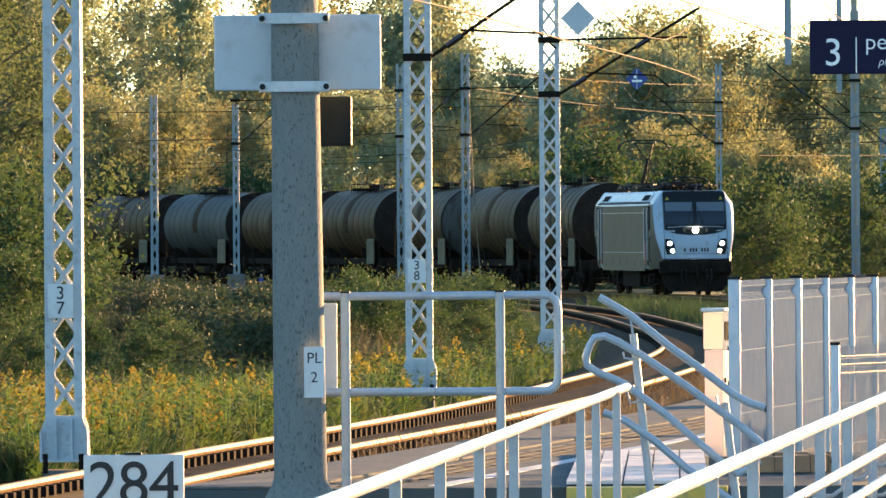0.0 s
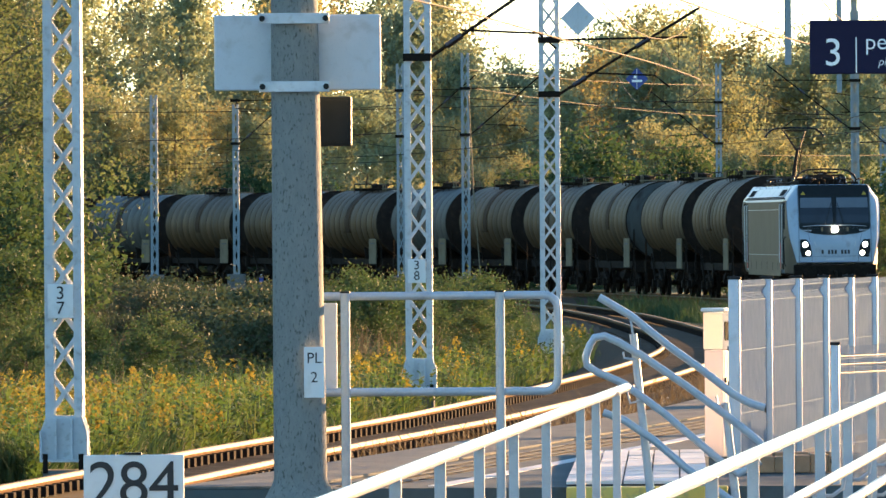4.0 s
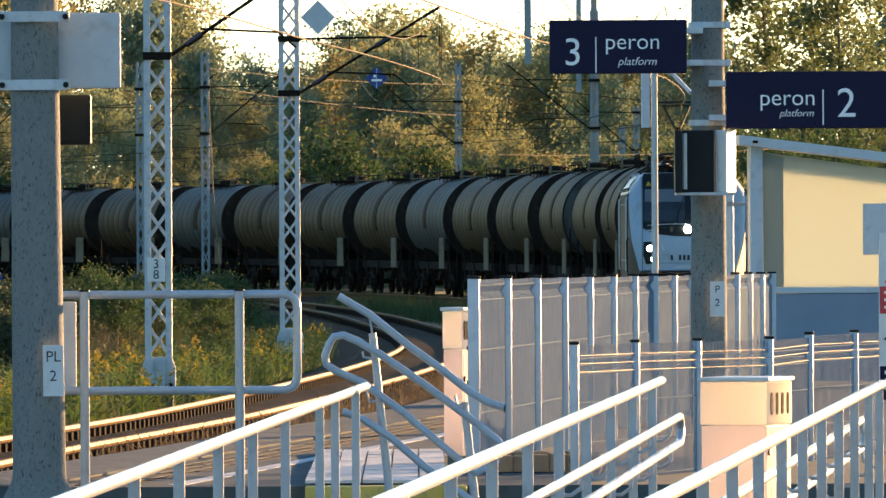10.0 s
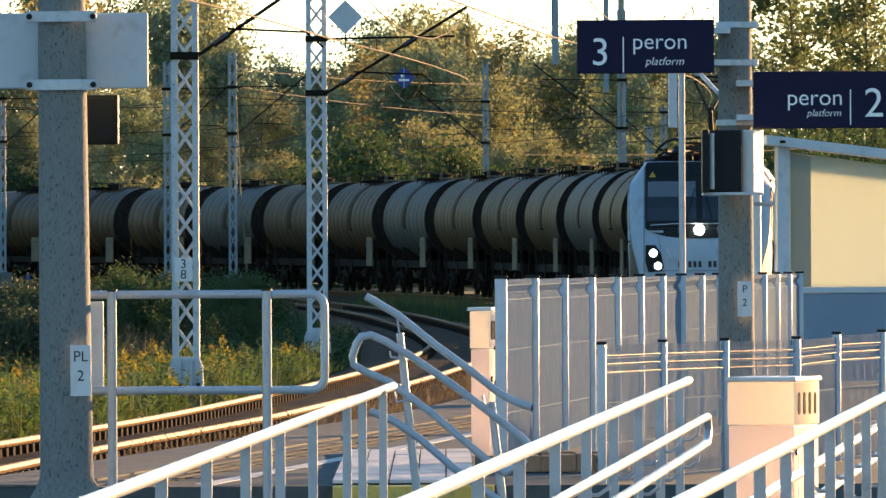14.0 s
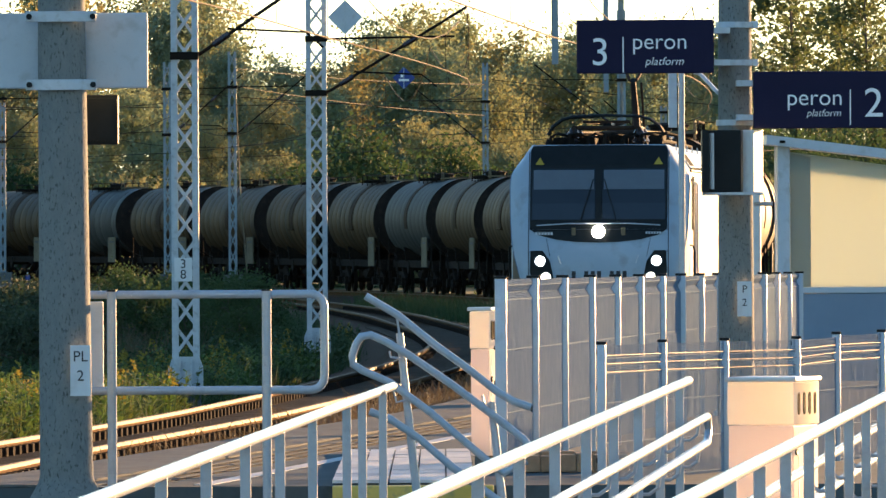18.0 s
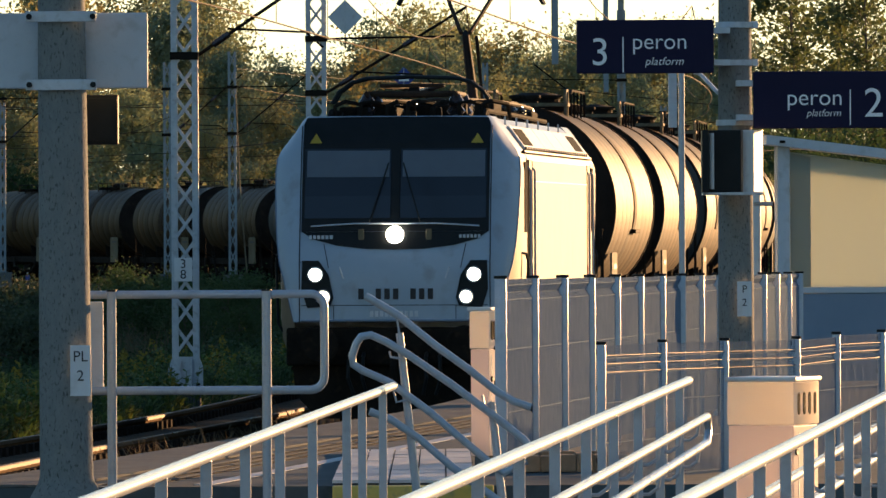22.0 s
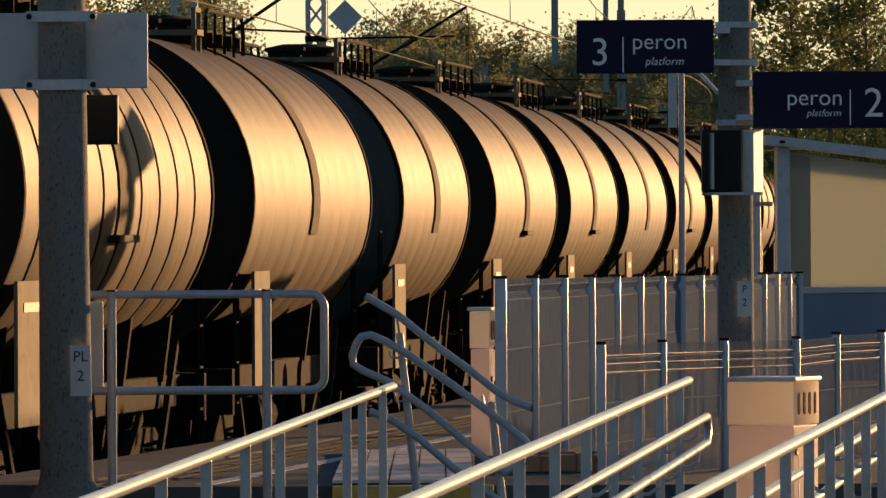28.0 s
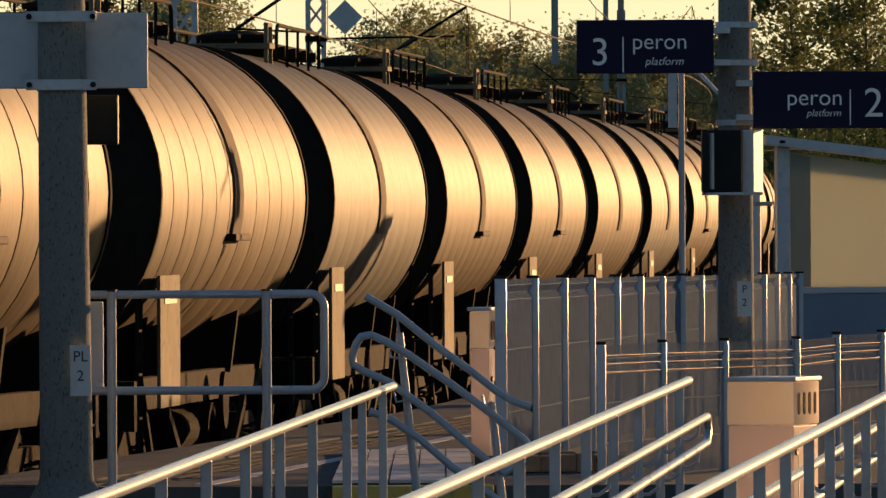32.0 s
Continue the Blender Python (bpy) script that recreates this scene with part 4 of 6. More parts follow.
    part("outlet_box", box(B(), -0.5, 0.5, -0.6, 0.6, 0.55, 1.4, 0.05), M_UNDER, w)
    for y in (-4.6 - E, 4.6 + E):
        bogie(w, y)
    # top: walkway, rails, manhole
    zt = ZC + R
    wl = 2.6 if top_style else 1.9
    for x in (-0.55, 0.30):
        part("walkway_grating", box(B(), x, x + 0.25, -wl, wl, zt + 0.06, zt + 0.09), M_TANKDARK, w)
    for y in (-wl + 0.1, -wl / 2, 0, wl / 2, wl - 0.1):
        part("walkway_bracket", bar(B(), (-0.6, y, zt + 0.02), (0.6, y, zt + 0.02), 0.05, 0.10), M_TANKDARK, w)
    part("manhole", lathe(B(), [(zt - 0.12, 0.36), (zt + 0.16, 0.36), (zt + 0.17, 0.40), (zt + 0.21, 0.40), (zt + 0.25, 0.20), (zt + 0.25, 0.03)], 20, "z"), M_TANKDARK, w, "closed manhole cover")
    for s in (-1, 1):
        hr = part("top_handrail", tube(B(), [(s * 0.62, -wl, zt - 0.1), (s * 0.62, -wl + 0.04, zt + 0.20), (s * 0.62, -wl + 0.2, zt + 0.26), (s * 0.62, wl - 0.2, zt + 0.26), (s * 0.62, wl - 0.04, zt + 0.20), (s * 0.62, wl, zt - 0.1)], 0.02, 6), M_TANKDARK, w)
        for y in (-wl / 2, 0, wl / 2):
            part("post", tube(B(), [(s * 0.62, y, zt - 0.15), (s * 0.62, y, zt + 0.26)], 0.015, 5), M_TANKDARK, hr)
    bx = part("end_platform", box(B(), -0.5, 0.62, -wl - 0.75, -wl - 0.15, zt + 0.02, zt + 0.07), M_PLATE, w, "pale platform plate on the tank top")
    for x in (-0.45, 0.58):
        for y in (-wl - 0.7, -wl - 0.2):
            part("platform_leg", bar(B(), (x, y, zt - 0.25), (x, y, zt + 0.26), 0.04), M_PLATE, bx)
        part("platform_rail", bar(B(), (x, wl * -1 - 0.7, zt + 0.25), (x, -wl - 0.2, zt + 0.25), 0.04), M_PLATE, bx)
    for y in (1.1, -1.1):
        part("valve", lathe(B(), [(zt - 0.1, 0.10), (zt + 0.14, 0.10), (zt + 0.15, 0.14), (zt + 0.2, 0.14)], 12, "z", (0, y, 0)), M_TANKDARK, w)
    return w


loco = locomotive()
MOVING.append((loco, LOCO_Y, 5.2))
kinds = [tank_wagon("tank_wagon", M_TANK, "grimy brown four-axle tank wagon with jacketed barrel", True, 15.6, 12.6, 0.050),
         tank_wagon("tank_wagon", M_TANK, "weathered brown four-axle tank wagon with smooth jacket", False, 15.6, 13.0, 0.030, False),
         tank_wagon("tank_wagon", M_TANKBLUE, "blue-grey four-axle tank wagon with stained band", True, 15.6, 12.6, 0.034, False),
         tank_wagon("tank_wagon", M_TANK, "streaked brown four-axle tank wagon behind the locomotive", False, 15.6, 11.8, 0.085),
         tank_wagon("tank_wagon", M_TANK, "short-barrelled brown tank wagon with grey dished ends", False, 15.2, 10.5, 0.034, False, M_TANKBLUE)]
order = [3, 1, 4, 0, 0, 2, 0, 0, 1, 2, 0, 1, 2, 0, 0, 1, 0, 2, 0, 0, 1, 0, 2, 0, 0, 0, 1, 0, 2, 0, 0, 1]
middles = [29.8, 45.6, 61.7] + [77.9 + 15.65 * i for i in range(len(order) - 3)]
used = set()
for k, middle in zip(order, middles):
    if k in used:
        ob = copy_thing(kinds[k], pose(0, 0, 0))
    else:
        ob = kinds[k]
        used.add(k)
    MOVING.append((ob, middle, 4.6))


def motions():
    """The train rolls in at an even speed and gathers pace as it passes."""
    for ob, behind, half in MOVING:
        walk(ob, [(t, vehicle_pose(S_FRONT - SPEED * t - 0.135 * max(0.0, t - 22.6) ** 2 + behind, half)) for t in range(0, 33)])

# ---- masts ----
def lattice_mast(x, y, z0, h, w, label, number=None, foot=True, bays=None, mat=None):
    """Four corner angles with crossed lacing, on a flared steel foot."""
    mat = mat or M_MAST
    ms = root("lattice_mast", pose(x, y, z0), label, "catenary mast", "catenary masts")
    b = w / 2
    for sx in (-1, 1):
        for sy in (-1, 1):
            bm = B()
            box(bm, min(sx * b, sx * (b - 0.09)), max(sx * b, sx * (b - 0.09)), sy * b - 0.006, sy * b + 0.006, 0.46, h)
            box(bm, sx * b - 0.006, sx * b + 0.006, min(sy * (b - 0.006), sy * (b - 0.09)), max(sy * (b - 0.006), sy * (b - 0.09)), 0.46, h)
            part("corner_angle", bm, mat, ms)
    n = bays or int((h - 0.5) / (w * 1.05))
    st = (h - 0.5) / n
    for i in range(n):
        za, zb = 0.5 + i * st, 0.5 + (i + 1) * st
        for sy in (-1, 1):
            yy = sy * (b - 0.01)
            part("lacing", bar(B(), (-b + 0.04, yy, za), (b - 0.04, yy, zb), 0.035, 0.045), mat, ms)
            part("lacing", bar(B(), (b - 0.04, yy - sy * 0.036, za), (-b + 0.04, yy - sy * 0.036, zb), 0.035, 0.045), mat, ms)
        if i % 2 == 0:
            for sx in (-1, 1):
                part("side_lacing", bar(B(), (sx * (b - 0.02), -b + 0.03, za), (sx * (b - 0.02), b - 0.03, zb), 0.03, 0.045), mat, ms)
    if foot:
        ft = part("mast_foot", plate(B(), [(-b * 1.27, 0.0), (b * 1.27, 0.0), (b * 1.27, 0.31), (b * 0.98, 0.47), (-b * 0.98, 0.47), (-b * 1.27, 0.31)], -b - 0.05, -b - 0.02), mat, ms, "pale steel mast foot")
        part("foot_back", plate(B(), [(-b * 1.27, 0.0), (b * 1.27, 0.0), (b * 1.27, 0.31), (b * 0.98, 0.47), (-b * 0.98, 0.47), (-b * 1.27, 0.31)], b + 0.02, b + 0.05), mat, ms)
        for xx in (-b * 1.25, -b * 0.45, b * 0.42, b * 1.25):
            part("stiffener", box(B(), xx - 0.012, xx + 0.012, -b - 0.13, -b - 0.05, 0.0, 0.31 if abs(xx) > b else 0.44), mat, ft)
        part("base_plate", box(B(), -b * 1.3, b * 1.3, -b - 0.16, b + 0.16, -0.03, 0.0), mat, ms)
        for xx in (-b * 1.0, b * 0.95):
            part("anchor_bolt", tube(B(), [(xx, -b - 0.15, -0.15), (xx, -b - 0.15, 0.06)], 0.03, 6), M_UNDER, ms)
        part("foundation", box(B(), -b * 1.15, b * 1.1, -b - 0.15, b + 0.15, -0.9, -0.12, 0.02), M_CONC, ms, "concrete foundation block")
    if number:
        pl = part("number_board", box(B(), -0.17, 0.11, -b - 0.035, -b - 0.015, number[1] - 0.185, number[1] + 0.185, 0.004), M_PANEL, ms, "white enamel kilometre board")
        for i, ch in enumerate(number[0]):
            words("numeral", ch, 0.20, pose(-0.03, -b - 0.037, number[1] + 0.025 - i * 0.165, 90), M_INK, pl)
    return ms


lattice_mast(-6.681, 117, 0.0, 9.5, 0.40, "pale galvanised lattice mast with a white kilometre board", ("37", 1.719))
lattice_mast(-4.008, 167, 0.0, 9.5, 0.41, "pale galvanised lattice mast with a white kilometre board", ("38", 1.828))
lattice_mast(-2.512, 214, 0.0, 9.5, 0.40, "pale galvanised lattice mast beside the second track")
for px, d, top, w in ((297, 440, 108, 0.42), (412, 435, 90, 0.44), (5, 470, 178, 0.36), (176, 640, 258, 0.36), (655, 800, 243, 0.4), (745, 700, 222, 0.42), (860, 490, 112, 0.36), (1101, 420, 20, 0.42), (1150, 560, 225, 0.4), (1175, 540, 190, 0.42), (-140, 470, 160, 0.42)):
    z1 = 2.47 + (402 - top) * d / 19000
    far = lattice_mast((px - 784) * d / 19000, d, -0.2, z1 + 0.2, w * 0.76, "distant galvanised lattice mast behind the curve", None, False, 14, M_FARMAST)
    part("foundation", box(B(), -0.4, 0.4, -0.4, 0.4, -0.6, 0.78, 0.03), M_CONC, far, "concrete foundation block")

# ---- the two concrete poles ----
def concrete_pole(x, y, z0, z1, r0, r1, label, lean=0.0):
    po = root("concrete_pole", pose(x, y, z0, 0, lean, 0), label, "concrete pole", "concrete poles")
    h = z1 - z0
    part("shaft", lathe(B(), [(0.0, r0 + 0.10), (0.05, r0 + 0.07), (0.16, r0 + 0.01), (0.2, r0), (h, r1)], 28, "z"), M_POLE, po, "pitted weathered concrete shaft", True)
    part("plinth", box(B(), -0.42, 0.42, -0.42, 0.42, -0.5, 0.0, 0.03), M_CONC, po, "concrete plinth")
    return po


P1 = 70.0
pole_a = concrete_pole(-2.461, P1, 0.661, 6.5, 0.174, 0.137, "weathered grey concrete pole carrying the back of a sign", -0.35)
P2 = 92.0
pole_b = concrete_pole(2.508, P2, 0.5, 7.0, 0.158, 0.128, "weathered grey concrete pole with platform signs")


def clamp(po, x, y, z, r, half, name="clamp"):
    cl = part(name, box(B(), x - half, x + half, y - r - 0.03, y - r - 0.012, z - 0.035, z + 0.035, 0.004), M_GALV, po, "galvanised sign clamp")
    for s in (-1, 1):
        part("bolt", lathe(B(), [(-0.03, 0.02), (0.0, 0.02)], 8, "y", (x + s * half * 0.9, y - r - 0.03, z)), M_BLACK, cl)


# the back of a sign on the nearer pole
sb = root("sign_back", pose(-2.468, P1 - 0.25, 3.634), "pale grey back of a platform sign clamped to the pole", "sign")
hw, hh = 0.5453, 0.2468
part("board", box(B(), -hw, hw, 0.40, 0.44, -hh, hh, 0.01), M_WHITEP, sb)
for z in (hh - 0.03, -hh + 0.02):
    clamp(sb, -0.01, 0.25, z, 0.16, 0.23)

# ---- platform signs ----
def platform_sign(x, y, z, w, h, number, first, label):
    s = root("platform_sign", pose(x, y, z), label, "sign", "platform signs")
    part("board", box(B(), -w / 2, w / 2, -0.03, 0.03, -h / 2, h / 2, 0.012), M_SIGN, s, "navy blue sign board")
    k = -1 if first else 1
    words("numeral", number, h * 0.73, pose(-w * 0.33 if first else w * 0.245, -0.034, -h * (0.34 if first else 0.30), 90), M_WHITE, s, thin=0.001)
    part("divider", box(B(), (-0.162 if first else 0.100) * w - 0.005, (-0.162 if first else 0.100) * w + 0.005, -0.036, -0.031, -h * (0.48 if first else 0.44), h * 0.18), M_WHITE, s)
    words("word", "peron", h * (0.43 if first else 0.41), pose(w * 0.105 if first else -w * 0.12, -0.034, -h * (0.045 if first else 0.092), 90), M_WHITE, s, thin=0.001)
    words("word", "platform", h * (0.21 if first else 0.175), pose(w * 0.138 if first else -w * 0.065, -0.034, -h * (0.343 if first else 0.287), 90), M_WHITE, s, shear=0.25, thin=0.0005)
    for z in (-h * 0.3, h * 0.3):
        part("bracket", box(B(), -k * w / 2 - (0.02 if first else 0.14), -k * w / 2 + (0.14 if first else 0.02), 0.02, 0.42, z - 0.025, z + 0.025), M_GALV, s, "galvanised sign bracket")
    return s


platform_sign(1.731, 91.5, 3.998, 1.1702, 0.4575, "3", True, "navy blue sign board with white platform number 3")
platform_sign(3.337, 91.5, 3.537, 1.3773, 0.4864, "2", False, "navy blue sign board with white platform number 2")

# ---- overhead line ----
def cantilever(x, y, side, reach, z0=5.15, z1=6.85):
    """Bracket arm from a mast at (x, y) towards the track."""
    c = root("cantilever", pose(x, y, 0), "dark tubular cantilever holding the overhead wires", "cantilever", "cantilevers")
    k = side
    part("strut", tube(B(), [(k * 0.2, -0.1, z0), (k * reach, -0.1, z1)], 0.028, 8), M_UNDER, c)
    part("top_tie", tube(B(), [(k * 0.2, -0.1, z1 - 0.62), (k * (reach * 0.92), -0.1, z1 - 0.58)], 0.022, 6), M_UNDER, c)
    for t in (0.10, 0.55):
        p0 = Vector((k * 0.2, -0.1, z0)).lerp(Vector((k * reach, -0.1, z1)), t)
        d = (Vector((k * reach, 0, z1)) - Vector((k * 0.2, 0, z0))).normalized()
        part("insulator", tube(B(), [p0 + d * q for q in (0, 0.05, 0.1, 0.15, 0.2, 0.25, 0.3)], 0.05, 8), M_PORC, c, "brown insulator")
    part("registration_arm", tube(B(), [(k * reach * 0.25, -0.1, z0 + 0.42), (k * reach * 0.7, -0.1, z0 + 0.36), (k * reach * 0.8, -0.1, z0 + 0.12)], 0.018, 6), M_UNDER, c)
    part("hinge", box(B(), -0.22, 0.22, -0.26, -0.02, z0 - 0.06, z0 + 0.06, 0.01), M_UNDER, c)
    part("hinge", box(B(), -0.22, 0.22, -0.26, -0.02, z1 - 0.68, z1 - 0.56, 0.01), M_UNDER, c)
    return c


for px, d, side, reach in ((112 - 413, 117, 1, 2.9), (328, 167, 1, 2.7), (561, 214, 1, 3.0), (297, 440, 1, 3.1), (412, 435, 1, 3.2), (5, 470, 1, 3.0), (860, 490, -1, 3.2), (1101, 420, -1, 3.4), (1175, 540, -1, 3.0)):
    cantilever((px - 784) * d / 19000, d, side, reach, 5.15 if d < 300 else 6.3, 6.85 if d < 300 else 8.8)


def wire(name, pts, r, label, mat=None):
    return tagged(part(name, tube(B(), pts, r, 5), mat or M_WIRE), label, "overhead wire", "overhead wires")


spans = [62, 117, 167, 214, 262, 312, 365, 420, 480, 545]
for at in (second_at, line_at):
    pts, mes = [], []
    for a, b in zip(spans, spans[1:]):
        for i in range(8):
            u = i / 8
            y = a + (b - a) * u
            zig = 0.2 if (spans.index(a) % 2) else -0.2
            x = at(y, zig * (1 - 2 * u))[0]
            pts.append((x, y, 5.42))
            mes.append((x, y, 6.85 - 1.0 * 4 * u * (1 - u)))
    wire("contact_wire", pts, 0.012, "taut copper contact wire over the rails")
    wire("messenger_wire", mes, 0.010, "sagging messenger wire over the rails")
    bm = B()
    for p, q in zip(pts[::2], mes[::2]):
        tube(bm, [p, q], 0.008, 4)
    tagged(part("dropper_wires", bm, M_WIRE), "thin dropper wires between messenger and contact wire", "overhead wire", kind="stuff")
# cross-span and feeder wires further back
for (p0, d0, y0), (p1, d1, y1) in (((-420, 470, 190), (860, 490, 175)), ((300, 440, 160), (1101, 420, 205)), ((412, 435, 150), (860, 490, 205)), ((650, 800, 262), (1175, 540, 250)), ((860, 490, 140), (1568, 500, 215)),
                                   ((5, 470, 185), (297, 440, 180)), ((860, 490, 230), (1480, 430, 205)), ((930, 420, 275), (1500, 460, 262)), ((176, 640, 275), (655, 800, 285)), ((-400, 480, 240), (420, 435, 225)), ((420, 435, 120), (860, 490, 150))):
    A = Vector(((p0 - 784) * d0 / 19000, d0, 2.47 + (402 - y0) * d0 / 19000))
    Z = Vector(((p1 - 784) * d1 / 19000, d1, 2.47 + (402 - y1) * d1 / 19000))
    wire("feeder_wire", [A.lerp(Z, i / 10) - Vector((0, 0, 0.6 * (i / 10) * (1 - i / 10))) for i in range(11)], 0.016, "slack feeder wire beyond the curve")


def diamond(x, y, z, r, mat, label):
    s = root("diamond_sign", pose(x, y, z), label, "line sign", "line signs")
    part("plate", plate(B(), [(0, -r), (r, 0), (0, r), (-r, 0)], -0.012, 0.012), mat, s)
    part("hanger", tube(B(), [(0, 0.03, -r - 0.28), (0, 0.03, r)], 0.012, 6), M_UNDER, s)
    part("rib", box(B(), -0.012, 0.012, -0.025, -0.012, -r * 0.9, r * 0.9), M_GALV, s)
    return s


diamond(-1.928, 213.6, 6.652, 0.3475, M_WHITEP, "pale grey diamond sign hung on the overhead line")
bd = diamond(-1.181, 330, 7.055, 0.3474, M_BLUE, "blue diamond sign with a white mark on the overhead line")
part("mark", box(B(), -0.16, 0.16, -0.045, -0.02, -0.10, -0.03), M_WHITE, bd)
part("mark", box(B(), -0.10, -0.02, -0.045, -0.02, 0.02, 0.12), M_WHITE, bd)
# slack guy line and drop posts
wire("guy_line", [(-8.36, 434, 7.884), (-8.181, 433, 4.115), (-7.803, 431, -0.3)], 0.03, "pale guy line down from a mast", M_PLATE)
pb = root("portal_beam", pose(7.007, 420, 0), "steel beam on a mast with drop posts", "portal beam")
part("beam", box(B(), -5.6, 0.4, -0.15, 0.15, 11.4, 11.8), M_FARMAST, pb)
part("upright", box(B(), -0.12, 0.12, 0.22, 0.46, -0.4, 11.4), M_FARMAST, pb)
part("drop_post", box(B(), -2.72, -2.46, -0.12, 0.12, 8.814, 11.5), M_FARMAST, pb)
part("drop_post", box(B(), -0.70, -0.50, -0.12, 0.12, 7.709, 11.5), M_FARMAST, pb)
for px in (60, 300):
    s = root("blue_signal_box", pose((px - 784) * 445 / 19000, 438, -0.4), "small blue trackside board on a post", "trackside board", "trackside boards")
    part("board", box(B(), -0.09, 0.09, -0.02, 0.02, 0.6, 1.0, 0.01), M_BLUE, s)
    part("post", tube(B(), [(0, 0.04, -0.1), (0, 0.04, 1.1)], 0.03, 6), M_GALV, s)

# ---- things on the platform ----
def railing(x1, y1, x0, y0, z, posts, label, ground, hand=(), curl=0.0):
    """A railing from its far end (x1, y1) to its near end (x0, y0); hand: (side offset, height, setback at the far end)."""
    r = root("handrail", pose(0, 0, 0), label, "handrail", "handrails by the steps")
    slope = (x1 - x0) / (y1 - y0)
    part("top_rail", tube(B(), [(x1, y1, z), (x0, y0, z)], 0.024, 12), M_TUBE, r, "pale enamelled top rail", True)
    for y in posts:
        x = x1 + slope * (y - y1)
        part("post", box(B(), x - 0.022, x + 0.022, y - 0.022, y + 0.022, ground, z - 0.012, 0.004), M_TUBE, r)
        for o, h, sb in hand:
            if y < y1 - sb - 0.3:
                part("bracket", tube(B(), [(x, y, h - 0.10), (x + o * 0.5, y, h - 0.10), (x + o * 0.92, y, h - 0.07), (x + o, y, h - 0.02)], 0.009, 6), M_TUBE, r)
    if hand:
        o = hand[0][0]
        sb = hand[0][2]
        h1, h2 = hand[0][1], hand[1][1]
        ye = y1 - sb
        xe = x1 + slope * (ye - y1) + o
        part("lower_rail", tube(B(), [(x0 + o, y0, h1), (xe - slope * 0.1, ye - 0.1, h1), (xe, ye, h1 - 0.02), (xe + slope * 0.1, ye + 0.05, (h1 + h2) / 2), (xe, ye, h2 + 0.02), (xe - slope * 0.1, ye - 0.1, h2), (x0 + o, y0, h2)], 0.021, 12), M_TUBE, r, "pale looped lower handrail", True)
    return r


railing(-0.279, 59, -0.279 - 0.035 * 29, 30, 1.596, [57.6, 55.0, 53.2, 49.6, 46.6, 43.8, 41.0, 38.2, 35.4, 32.6], "pale enamelled tubular handrail lit by the low sun", 0.5)
railing(1.299, 57, 1.299 - 0.0565 * 27, 30, 1.648, [55.6, 52.8, 50.0, 47.2, 44.4, 41.6, 38.8, 36.0, 33.2], "pale enamelled ramp handrail with two lower grips", 0.5, ((0.10, 1.458, 0.0), (0.10, 1.32, 0.0)))
railing(2.472, 57, 2.472 - 0.0725 * 27, 30, 1.624, [56.4, 54.6, 52.3, 50.0, 47.7, 45.4, 43.1, 40.8, 38.5, 36.2], "pale enamelled ramp handrail with two lower grips", 0.5, ((-0.09, 1.444, 0.3), (-0.09, 1.297, 0.3)))

# gate-like guard frame at the platform end
G = 70.6
gf = root("guard_frame", pose(0, G, 0), "pale tubular guard frame at the platform end", "guard rail")
zt, zb, xr, xl = 2.035, 1.403, -0.784, -2.356
loop = [(xl, 0, zt), (xr - 0.09, 0, zt)] + [(x, 0, z) for x, z in arc(xr - 0.09, zt - 0.09, 0.09, 90, 0, 5)] + [(x, 0, z) for x, z in arc(xr - 0.09, zb + 0.09, 0.09, 0, -90, 5)] + [(xl, 0, zb)]
part("frame_tube", tube(B(), loop, 0.028, 12), M_TUBE, gf, "", True)
for px in (197, 471):
    x = (px - 784) * G / 19000
    part("post", tube(B(), [(x, -0.03, TOP - 0.5), (x, -0.03, zt + 0.02)], 0.032, 12), M_TUBE, gf, "", True)
    part("cap", lathe(B(), [(zt + 0.02, 0.034), (zt + 0.032, 0.034)], 12, "z", (x, -0.03, 0)), M_BLACK, gf)
part("end_plate", box(B(), -2.356, -2.237, 0.04, 0.06, 1.4, 1.991, 0.01), M_WHITEP, gf, "pale end plate")

# stair handrails falling away to the right
K = 70.4


def at_k(px, py):
    return ((px - 784) * K / 19000, 0, 2.47 + (402 - 0.005 * (px - 784) - py) * K / 19000)


sr = root("stair_handrail", pose(0, K, 0), "pale tubular stair handrails sloping down to the side", "handrail", "handrails by the steps")
part("upper_rail", tube(B(), [at_k(*q) for q in ((646, 524), (702, 557), (770, 612), (830, 655), (880, 695), (908, 711), (938, 721))], 0.026, 12), M_TUBE, sr, "", True)
part("rail_end", lathe(B(), [(-0.004, 0.027), (0.006, 0.027)], 12, "x", at_k(939, 722)), M_BLACK, sr)
lp = [(870, 836), (900, 838), (922, 826), (934, 806), (936, 790), (925, 778), (880, 742), (800, 682), (720, 627), (680, 604), (655, 593), (638, 596), (630, 608), (622, 630), (624, 645), (640, 656), (668, 668), (690, 678), (760, 730), (830, 790), (868, 822), (890, 838)]
part("looped_rail", tube(B(), [at_k(*q) for q in lp[3:]] + [at_k(930, 815)], 0.026, 12), M_TUBE, sr, "", True)
part("lower_rail", tube(B(), [(p[0], -0.06, p[2]) for p in (at_k(652, 728), at_k(690, 742), at_k(740, 776), at_k(800, 828), at_k(860, 872), at_k(900, 900))], 0.026, 12), M_TUBE, sr, "", True)
for a, b in (((706, 590), (738, 900)), ((868, 712), (888, 900))):
    part("post", tube(B(), [(p[0], 0.05, p[2]) for p in (at_k(*b), at_k(*a))], 0.030, 12, 0.026), M_TUBE, sr, "", True)
